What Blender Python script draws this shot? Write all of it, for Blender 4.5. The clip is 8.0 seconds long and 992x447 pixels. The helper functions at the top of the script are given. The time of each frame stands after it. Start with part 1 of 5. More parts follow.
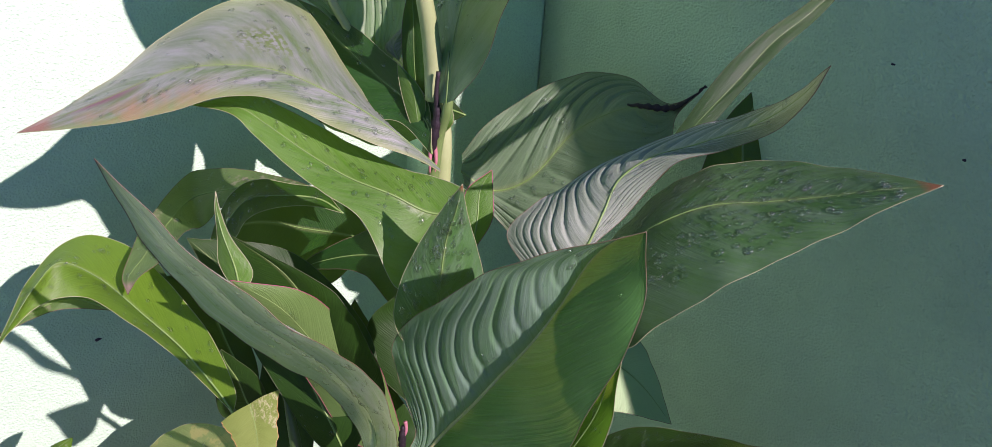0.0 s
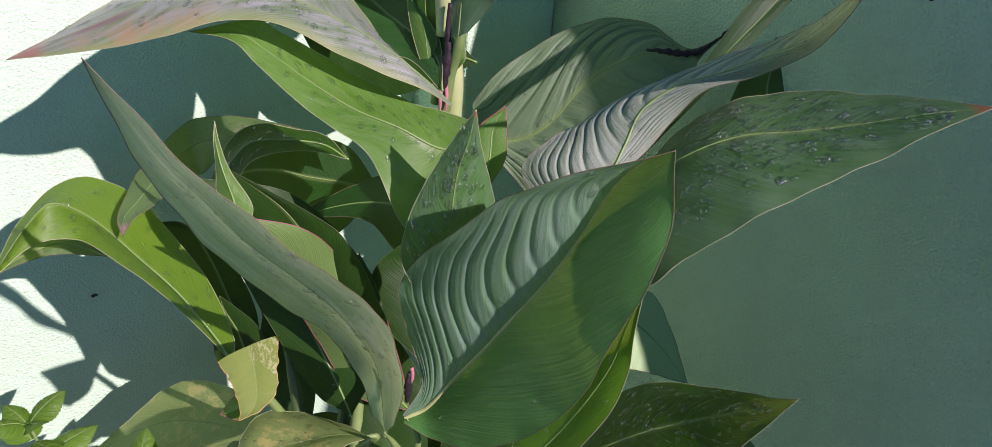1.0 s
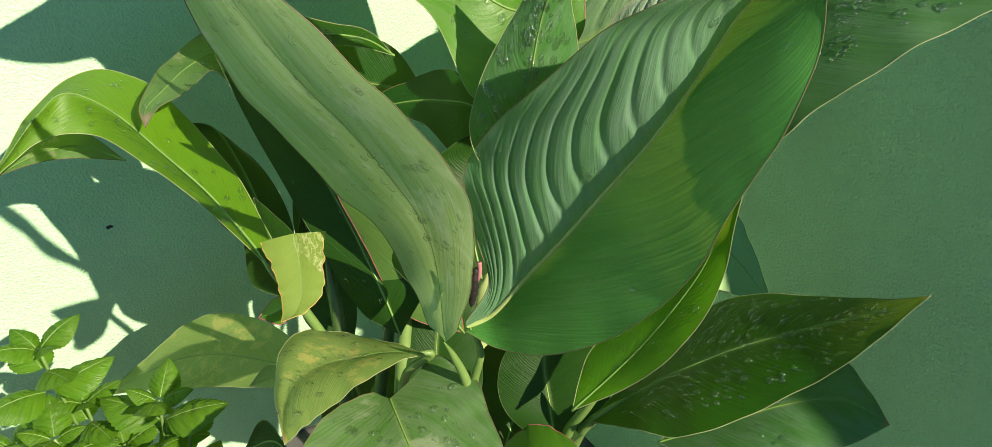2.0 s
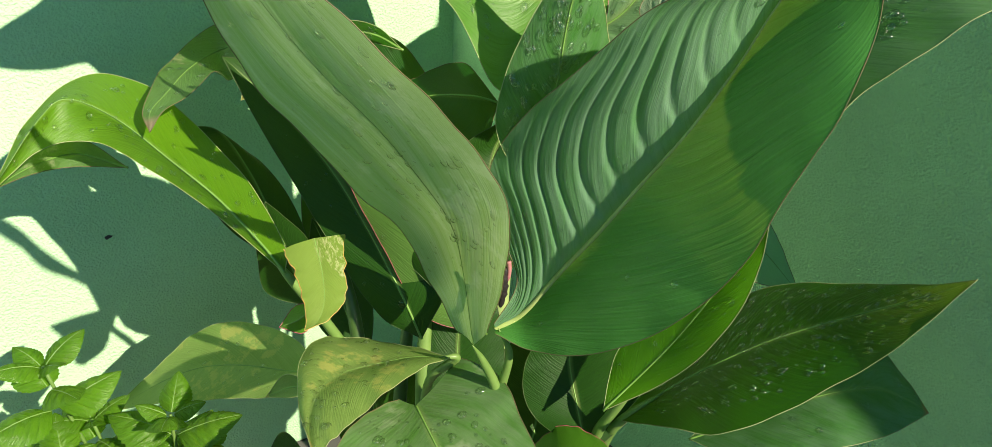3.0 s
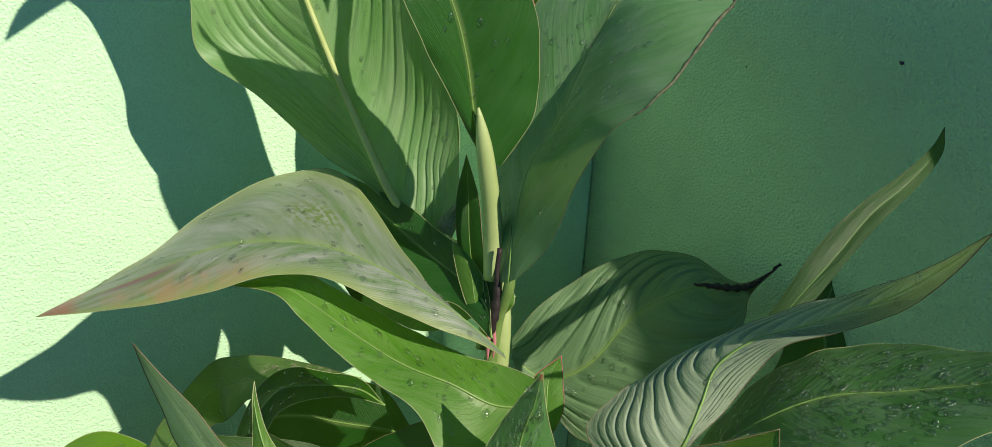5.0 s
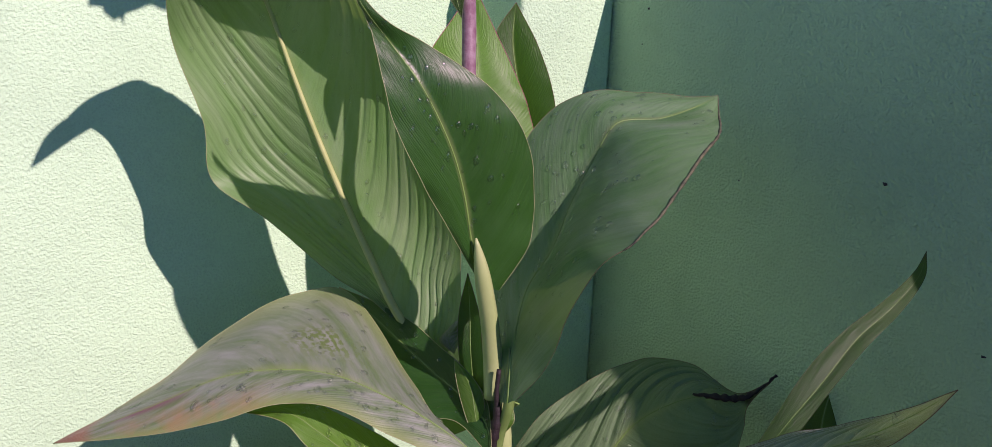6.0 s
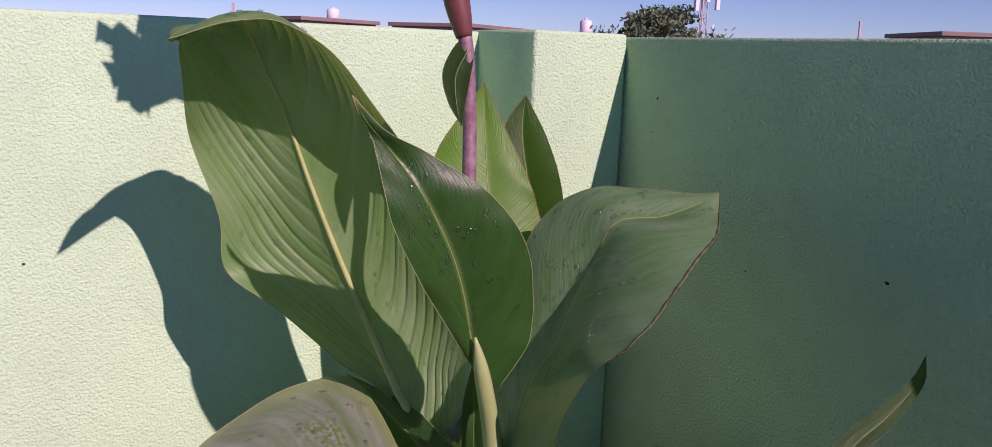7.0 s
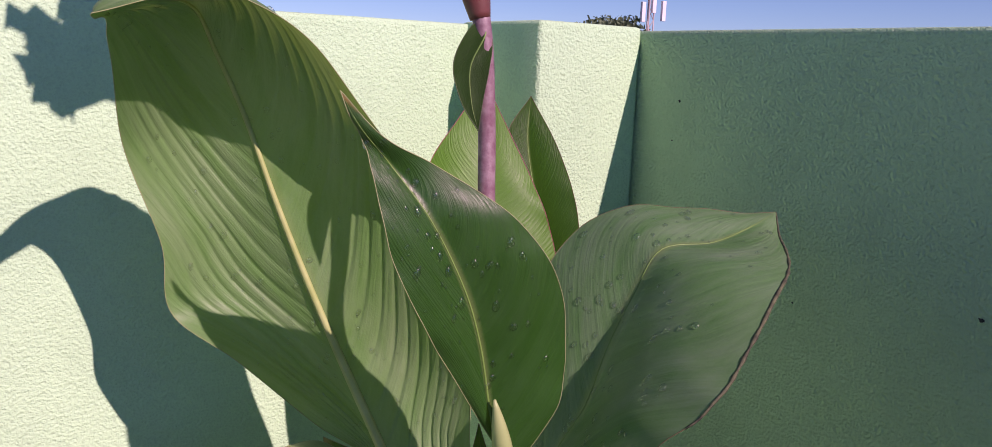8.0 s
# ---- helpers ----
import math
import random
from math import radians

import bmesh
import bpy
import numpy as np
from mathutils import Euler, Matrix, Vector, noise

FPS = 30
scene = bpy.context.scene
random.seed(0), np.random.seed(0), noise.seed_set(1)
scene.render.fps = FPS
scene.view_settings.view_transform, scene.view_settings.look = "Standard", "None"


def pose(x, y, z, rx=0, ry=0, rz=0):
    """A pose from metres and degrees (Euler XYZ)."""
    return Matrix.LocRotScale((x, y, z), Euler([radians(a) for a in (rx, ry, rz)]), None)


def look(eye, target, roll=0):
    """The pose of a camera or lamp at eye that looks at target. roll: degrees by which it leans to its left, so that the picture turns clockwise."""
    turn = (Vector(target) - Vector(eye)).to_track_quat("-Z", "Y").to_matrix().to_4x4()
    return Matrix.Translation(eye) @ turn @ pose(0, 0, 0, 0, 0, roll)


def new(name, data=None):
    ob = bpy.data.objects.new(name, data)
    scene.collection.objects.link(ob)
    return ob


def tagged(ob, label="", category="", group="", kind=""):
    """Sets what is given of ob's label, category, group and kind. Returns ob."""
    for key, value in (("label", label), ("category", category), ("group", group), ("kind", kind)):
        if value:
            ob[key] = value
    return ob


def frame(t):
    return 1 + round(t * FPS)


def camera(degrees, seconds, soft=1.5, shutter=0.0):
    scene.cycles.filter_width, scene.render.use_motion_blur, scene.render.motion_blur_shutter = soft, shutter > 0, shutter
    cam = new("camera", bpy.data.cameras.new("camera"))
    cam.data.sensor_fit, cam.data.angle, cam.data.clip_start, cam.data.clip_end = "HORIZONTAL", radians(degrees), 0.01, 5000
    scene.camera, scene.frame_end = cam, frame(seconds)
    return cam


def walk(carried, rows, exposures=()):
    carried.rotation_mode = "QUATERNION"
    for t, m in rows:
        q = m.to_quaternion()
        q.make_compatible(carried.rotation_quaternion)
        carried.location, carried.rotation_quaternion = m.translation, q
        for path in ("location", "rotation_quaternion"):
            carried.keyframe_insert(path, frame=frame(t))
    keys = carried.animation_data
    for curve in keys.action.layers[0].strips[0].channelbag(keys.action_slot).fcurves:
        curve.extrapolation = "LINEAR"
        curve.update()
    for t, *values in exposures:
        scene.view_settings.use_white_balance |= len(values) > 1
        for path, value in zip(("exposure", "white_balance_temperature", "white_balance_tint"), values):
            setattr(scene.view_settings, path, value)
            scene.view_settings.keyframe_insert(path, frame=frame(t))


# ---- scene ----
cam = camera(59.7, 8.0, soft=0.7)
PATH = [
    (0, (0.1038, 0.0144, 1.1106), (0.7266, 0.8388, 0.5010), 3.9),
    (0.5, (0.1056, 0.0156, 1.1022), (0.7236, 0.8340, 0.4800), 4.2),
    (1, (0.1062, 0.0246, 1.0572), (0.7218, 0.8466, 0.4362), 4.5),
    (1.5, (0.1002, 0.0486, 0.9900), (0.7122, 0.8796, 0.3780), 4.6),
    (2, (0.0894, 0.0726, 0.9378), (0.6984, 0.8994, 0.3168), 4.3),
    (2.2, (0.0852, 0.0816, 0.9222), (0.6954, 0.9060, 0.2994), 4.1),
    (3.3, (0.0786, 0.1062, 0.9306), (0.7068, 0.9186, 0.3096), 2.7),
    (3.5, (0.0834, 0.1056, 0.9474), (0.7212, 0.9318, 0.3552), 2.7),
    (4, (0.0948, 0.1092, 0.9912), (0.7602, 0.9756, 0.4950), 3.3),
    (4.5, (0.1002, 0.1056, 1.0314), (0.7770, 0.9972, 0.5982), 3.4),
    (4.7, (0.1032, 0.0978, 1.0494), (0.7734, 1.0086, 0.6486), 3.3),
    (5, (0.1008, 0.0918, 1.0758), (0.7698, 1.0146, 0.6996), 3.2),
    (5.2, (0.1014, 0.0912, 1.0950), (0.7680, 1.0218, 0.7344), 2.9),
    (6.3, (0.1074, 0.0684, 1.1436), (0.7602, 1.0398, 0.8778), 2.1),
    (6.5, (0.1170, 0.0654, 1.1562), (0.7590, 1.0482, 0.9084), 1.9),
    (7, (0.1236, 0.0540, 1.1748), (0.7458, 1.0536, 0.9438), 2.1),
    (7.5, (0.1434, 0.0942, 1.1640), (0.7596, 1.0992, 0.9414), 2.4),
    (8, (0.1596, 0.1992, 1.1592), (0.8418, 1.1622, 0.9438), 2.3),
]
walk(cam, [(t, look(eye, target, roll)) for t, eye, target, roll in PATH],
     [(0, 0.63, 6020, 44), (1, 0.56, 6040, 40), (1.5, 0.74, 6760, 9), (2.2, 0.92, 7600, -13), (3.5, 0.91, 7680, -20), (4, 0.71, 7460, -17), (4.5, 0.50, 7260, -12),
      (5.2, 0.32, 6900, -1), (6.4, 0.02, 6480, 48), (7, -0.10, 6800, 47), (7.5, -0.10, 6800, 44), (8, 0.06, 6900, 44)])
SUN, SKY = 5.1, 0.095


# ---- light ----
SUN_WAY = Vector((-0.25, 1.43, -1.0)).normalized()
to_sun = -SUN_WAY
elevation = math.asin(to_sun.z)
azimuth = math.atan2(to_sun.x, to_sun.y)

world = bpy.data.worlds.new("sky")
scene.world = world
world.use_nodes = True
wn, wl = world.node_tree.nodes, world.node_tree.links
sky = wn.new("ShaderNodeTexSky")
sky.sky_type, sky.sun_disc = "NISHITA", False
sky.sun_elevation, sky.sun_rotation = elevation, azimuth
sky.air_density, sky.dust_density, sky.ozone_density = 1.15, 0.05, 7.5
sky.altitude = 3500
wl.new(sky.outputs[0], wn["Background"].inputs[0])
wn["Background"].inputs[1].default_value = SKY

sun_data = bpy.data.lights.new("sun", "SUN")
sun_data.energy, sun_data.angle, sun_data.color = SUN, radians(0.53), (1.0, 0.80, 0.815)
sun_ob = new("sun", sun_data)
sun_ob.matrix_basis = Matrix.Translation((2, -4, 5)) @ SUN_WAY.to_track_quat("-Z", "Y").to_matrix().to_4x4()


# ---- materials ----
class Nodes:
    """A small builder for node materials."""

    def __init__(self, name):
        self.m = bpy.data.materials.new(name)
        self.m.use_nodes = True
        self.t = self.m.node_tree
        self.t.nodes.clear()
        self.out = self.n("ShaderNodeOutputMaterial")

    def n(self, kind, **values):
        node = self.t.nodes.new(kind)
        for k, v in values.items():
            setattr(node, k, v)
        return node

    def put(self, socket, v):
        if hasattr(v, "links") or hasattr(v, "is_linked"):
            self.t.links.new(v, socket)
        elif v is not None:
            if isinstance(v, tuple) and len(v) == 3 and socket.type == "RGBA":
                v = (*v, 1)
            socket.default_value = v

    def math(self, op, a, b=None, c=None, clamp=False):
        node = self.n("ShaderNodeMath", operation=op, use_clamp=clamp)
        for s, v in zip(node.inputs, (a, b, c)):
            self.put(s, v)
        return node.outputs[0]

    def mix(self, f, a, b, blend="MIX"):
        node = self.n("ShaderNodeMix", data_type="RGBA", blend_type=blend)
        self.put(node.inputs[0], f)
        self.put(node.inputs[6], a)
        self.put(node.inputs[7], b)
        return node.outputs[2]

    def ramp(self, v, lo, hi, a=0.0, b=1.0):
        node = self.n("ShaderNodeMapRange", clamp=True)
        for s, x in zip(node.inputs, (v, lo, hi, a, b)):
            self.put(s, x)
        return node.outputs[0]

    def noise(self, vec, scale, detail=3.0, rough=0.55):
        node = self.n("ShaderNodeTexNoise")
        if vec is not None:
            self.put(node.inputs["Vector"], vec)
        node.inputs["Scale"].default_value = scale
        node.inputs["Detail"].default_value = detail
        node.inputs["Roughness"].default_value = rough
        return node.outputs[0]

    def place(self):
        return self.n("ShaderNodeTexCoord").outputs["Object"]

    def bump(self, height, distance, strength=1.0, normal=None):
        node = self.n("ShaderNodeBump")
        self.put(node.inputs["Height"], height)
        node.inputs["Distance"].default_value = distance
        node.inputs["Strength"].default_value = strength
        if normal is not None:
            self.put(node.inputs["Normal"], normal)
        return node.outputs[0]

    def surface(self, colour, rough, normal=None, spec=0.5, **more):
        node = self.n("ShaderNodeBsdfPrincipled")
        self.put(node.inputs["Base Color"], colour)
        self.put(node.inputs["Roughness"], rough)
        self.put(node.inputs["Specular IOR Level"], spec)
        if normal is not None:
            self.put(node.inputs["Normal"], normal)
        for k, v in more.items():
            self.put(node.inputs[k.replace("_", " ")], v)
        return node.outputs[0]

    def done(self, shader):
        self.t.links.new(shader, self.out.inputs[0])
        return self.m


def stucco_material(name, paint, dirt_shade, rise=0.0022, pit_shade=0.22):
    k = Nodes(name)
    p = k.place()
    grain = k.noise(p, 850, 2, 0.6)
    lumps = k.noise(p, 370, 2, 0.5)
    broad = k.noise(p, 3.2, 4, 0.6)
    blotch = k.noise(p, 14, 3, 0.6)
    c = k.mix(k.ramp(broad, 0.35, 0.7), paint, tuple(0.86 * x for x in paint))
    c = k.mix(k.ramp(blotch, 0.55, 0.8, 0.0, 0.15), c, dirt_shade)
    # Low grain darkened: shade of the relief, with some dirt, put into colour.
    c = k.mix(k.ramp(k.math("ADD", k.math("MULTIPLY", grain, 0.5), k.math("MULTIPLY", lumps, 0.5)), 0.36, 0.54, pit_shade, 0.0), c, dirt_shade)
    h = k.math("ADD", k.math("MULTIPLY", grain, 0.30), k.math("MULTIPLY", lumps, 1.0))
    return k.done(k.surface(c, 0.75, k.bump(h, rise, 1.0), 0.3))


def leaf_material(name, low, high, glow, veins=64, lean=15, gloss=0.36, through_light=0.45, relief=0.0005,
                  stain=None, stain_amount=0.0, stain_scale=75, wax_sheen=None, wax_sheen_amount=0.6, rim_tint=None, tip=None, tip_start=0.95, bloom=0.0, spec=0.40, blush=None, sheen_half=False):
    """A canna blade: parallel veins that sweep from the midrib to the margin, light from behind, wax, stains and sheen
    painted on one half.
    """
    k = Nodes(name)
    uv = k.n("ShaderNodeSeparateXYZ")
    k.t.links.new(k.n("ShaderNodeTexCoord").outputs["UV"], uv.inputs[0])
    u, v = uv.outputs[0], uv.outputs[1]
    p = k.place()
    side = k.math("ABSOLUTE", k.math("SUBTRACT", k.math("MULTIPLY", v, 2.0), 1.0))
    sweep = k.math("MULTIPLY", k.math("POWER", side, 1.2), lean)
    wob = k.math("MULTIPLY", k.noise(p, 12, 2), 0.7)
    q = k.math("ADD", k.math("SUBTRACT", k.math("MULTIPLY", u, float(veins)), sweep), wob)
    wave = k.math("SINE", k.math("MULTIPLY", q, 6.2832))
    big = k.noise(p, 9, 4, 0.6)
    streak_at = k.n("ShaderNodeCombineXYZ")
    k.put(streak_at.inputs[0], k.math("MULTIPLY", q, 0.55))
    k.put(streak_at.inputs[1], k.math("MULTIPLY", side, 0.7))
    streak = k.noise(streak_at.outputs[0], 1.6, 4, 0.65)
    rnd = k.n("ShaderNodeObjectInfo").outputs["Random"]
    hair_at = k.n("ShaderNodeCombineXYZ")
    k.put(hair_at.inputs[0], k.math("MULTIPLY", q, 2.6))
    k.put(hair_at.inputs[1], k.math("MULTIPLY", side, 0.6))
    hair = k.noise(hair_at.outputs[0], 1.5, 3, 0.6)
    f = k.math("ADD", k.math("MULTIPLY", wave, 0.03), k.math("MULTIPLY", k.math("SUBTRACT", hair, 0.5), 0.46))
    f = k.math("ADD", f, k.math("MULTIPLY", k.math("SUBTRACT", streak, 0.5), 0.85))
    fine = k.noise(p, 650, 2, 0.6)
    f = k.math("ADD", f, k.math("MULTIPLY", k.math("SUBTRACT", fine, 0.5), 0.45))
    f = k.math("ADD", k.math("ADD", f, 0.42), k.math("MULTIPLY", k.math("SUBTRACT", big, 0.5), 1.1), None, True)
    c = k.mix(f, (0.89 * low[0], low[1], 0.69 * low[2]), (0.89 * high[0], high[1], 0.69 * high[2]))
    c = k.mix(k.ramp(rnd, 0, 1, 0.0, 0.25), c, tuple(x * 0.8 for x in low))
    if stain is not None:
        spot = k.math("MULTIPLY", k.noise(p, stain_scale, 4, 0.7), k.ramp(k.noise(p, 11, 2), 0.40, 0.58))
        c = k.mix(k.math("MULTIPLY", k.ramp(spot, 0.50, 0.60), stain_amount), c, stain)
    if wax_sheen is not None:
        film_at = k.n("ShaderNodeCombineXYZ")
        k.put(film_at.inputs[0], k.math("MULTIPLY", q, 0.16))
        k.put(film_at.inputs[1], k.math("MULTIPLY", v, 2.2))
        film = k.noise(film_at.outputs[0], 2.0, 5, 0.62)
        cover = k.ramp(film, 0.36, 0.72, 0.0, wax_sheen_amount)
        # Silvery sky sheen of the sunlit half, laid into that half's colour.
        if sheen_half:
            cover = k.math("MULTIPLY", k.math("ADD", k.math("MULTIPLY", cover, 0.6), 0.4 * wax_sheen_amount), k.ramp(v, 0.50, 0.46))
        c = k.mix(cover, c, wax_sheen)
    if rim_tint is not None:
        c = k.mix(k.ramp(side, 0.62, 0.95, 0.0, 0.8), c, rim_tint)
    c = k.mix(k.ramp(side, 0.0, 0.07, 0.55, 0.0), c, (0.22, 0.30, 0.10))
    if tip is not None:
        edge = k.math("ADD", u, k.math("MULTIPLY", k.math("SUBTRACT", k.noise(p, 40, 3), 0.5), 0.08))
        c = k.mix(k.ramp(edge, tip_start, tip_start + 0.035), c, tip)
    if blush is not None:
        near = k.math("MULTIPLY", k.ramp(v, 0.58, 0.80), k.math("MULTIPLY", k.ramp(u, 0.52, 0.72), k.ramp(u, 0.97, 0.86)))
        c = k.mix(k.math("MULTIPLY", near, k.ramp(k.noise(p, 26, 4, 0.65), 0.40, 0.64, 0.0, 0.65)), c, blush)
        bruise = k.math("MULTIPLY", k.ramp(k.math("ABSOLUTE", k.math("SUBTRACT", v, 0.54)), 0.0, 0.09, 1.0, 0.0), k.math("MULTIPLY", k.ramp(u, 0.74, 0.80), k.ramp(u, 0.92, 0.86)))
        patch = k.math("MULTIPLY", k.ramp(k.math("ABSOLUTE", k.math("SUBTRACT", u, 0.49)), 0.03, 0.13, 1.0, 0.0), k.ramp(k.math("ABSOLUTE", k.math("SUBTRACT", v, 0.35)), 0.03, 0.11, 1.0, 0.0))
        flecks = k.math("ADD", k.math("MULTIPLY", streak, 0.5), k.math("MULTIPLY", k.noise(p, 210, 3, 0.6), 0.5))
        c = k.mix(k.math("MULTIPLY", patch, k.ramp(flecks, 0.47, 0.53, 0.0, 0.9)), c, (0.10, 0.17, 0.035))
        c = k.mix(k.math("MULTIPLY", bruise, 0.8), c, (0.17, 0.045, 0.085))
    height = k.math("ADD", k.math("MULTIPLY", wave, 0.03), k.math("ADD", k.math("MULTIPLY", hair, 0.20), k.math("MULTIPLY", fine, 0.10)))
    height = k.math("ADD", height, k.math("MULTIPLY", streak, 0.6))
    nrm = k.bump(height, 1.9 * relief, 0.95)
    rough = k.ramp(streak, 0.25, 0.75, gloss + 0.1, gloss - 0.04)
    top = k.surface(c, rough, nrm, spec, Sheen_Weight=bloom, Sheen_Roughness=0.45)
    back = k.n("ShaderNodeBsdfTranslucent")
    k.put(back.inputs[0], k.mix(0.6, c, glow))
    k.put(back.inputs["Normal"], nrm)
    both = k.n("ShaderNodeMixShader")
    both.inputs[0].default_value = through_light
    k.t.links.new(top, both.inputs[1])
    k.t.links.new(back.outputs[0], both.inputs[2])
    return k.done(both.outputs[0])


def plain_material(name, a, b, rough, scale=40, relief=0.0004, spec=0.5, **more):
    k = Nodes(name)
    p = k.place()
    n1 = k.noise(p, scale, 4, 0.6)
    n2 = k.noise(p, scale * 6, 3, 0.6)
    c = k.mix(k.ramp(n1, 0.3, 0.7), a, b)
    return k.done(k.surface(c, rough, k.bump(k.math("ADD", n1, k.math("MULTIPLY", n2, 0.4)), relief, 0.7), spec, **more))


PAINT = (0.505, 0.80, 0.49)
STUCCO = stucco_material("mint_stucco", PAINT, (0.23, 0.40, 0.24))
STUCCO_ROUGH = stucco_material("rough_mint_stucco", PAINT, (0.23, 0.40, 0.24), 0.0060, 0.08)
CONCRETE = plain_material("grey_terrace", (0.13, 0.125, 0.12), (0.09, 0.088, 0.085), 0.85, 8, 0.002)
RIB = plain_material("leaf_rib", (0.17, 0.31, 0.07), (0.13, 0.25, 0.05), 0.45, 60)
EDGE_PALE = plain_material("leaf_edge_pale", (0.32, 0.36, 0.17), (0.25, 0.29, 0.12), 0.5, 80)
EDGE_RED = plain_material("leaf_edge_red", (0.15, 0.10, 0.05), (0.12, 0.12, 0.05), 0.5, 80)
EDGE_ORANGE = plain_material("leaf_edge_orange", (0.50, 0.20, 0.05), (0.42, 0.34, 0.12), 0.5, 80)
EDGE_DARK = plain_material("leaf_edge_dark", (0.05, 0.09, 0.02), (0.04, 0.07, 0.015), 0.5, 80)
EDGE_PINK = plain_material("leaf_edge_pink", (0.40, 0.07, 0.12), (0.28, 0.06, 0.10), 0.5, 80)
RIB_PALE = plain_material("leaf_rib_pale", (0.42, 0.50, 0.20), (0.32, 0.42, 0.13), 0.45, 50)
DRY_EDGE = plain_material("dry_edge", (0.13, 0.145, 0.07), (0.016, 0.018, 0.012), 0.8, 160, 0.001)
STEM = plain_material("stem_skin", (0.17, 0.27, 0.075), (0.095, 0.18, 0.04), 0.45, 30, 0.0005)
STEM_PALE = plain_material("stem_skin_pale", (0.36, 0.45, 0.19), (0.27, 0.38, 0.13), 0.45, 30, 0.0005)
# Copy of the stem skin with the shade among the leaves in its colour.
STEM_SHADE = plain_material("stem_skin_shade", (0.060, 0.115, 0.030), (0.040, 0.085, 0.020), 0.45, 30, 0.0005)
STEM_PURPLE = plain_material("flower_stem_skin", (0.15, 0.055, 0.085), (0.30, 0.22, 0.24), 0.5, 130, 0.0006)
BUD_RED = plain_material("bud_skin", (0.17, 0.050, 0.045), (0.12, 0.055, 0.045), 0.45, 50, 0.0005)
SHOOT = plain_material("shoot_skin", (0.42, 0.19, 0.19), (0.34, 0.12, 0.14), 0.5, 90)
DRY_BLACK = plain_material("withered", (0.008, 0.007, 0.007), (0.020, 0.012, 0.013), 0.7, 90, 0.002)


def water_material():
    """Clear beads that bend what lies under them, with a small bright glint."""
    k = Nodes("water")
    clear, lens, glint = k.n("ShaderNodeBsdfTransparent"), k.n("ShaderNodeBsdfRefraction"), k.n("ShaderNodeBsdfGlossy")
    lens.inputs["IOR"].default_value, lens.inputs["Roughness"].default_value = 1.33, 0.0
    glint.inputs["Roughness"].default_value = 0.14
    one, two = k.n("ShaderNodeMixShader"), k.n("ShaderNodeMixShader")
    one.inputs[0].default_value = 0.37
    edge = k.n("ShaderNodeLayerWeight")
    edge.inputs["Blend"].default_value = 0.5
    k.put(two.inputs[0], k.math("ADD", k.math("MULTIPLY", k.math("POWER", edge.outputs["Facing"], 2.5), 0.45), 0.06))
    for a, c in ((clear, one.inputs[1]), (lens, one.inputs[2]), (one, two.inputs[1]), (glint, two.inputs[2])):
        k.t.links.new(a.outputs[0], c)
    return k.done(two.outputs[0])


WATER = water_material()

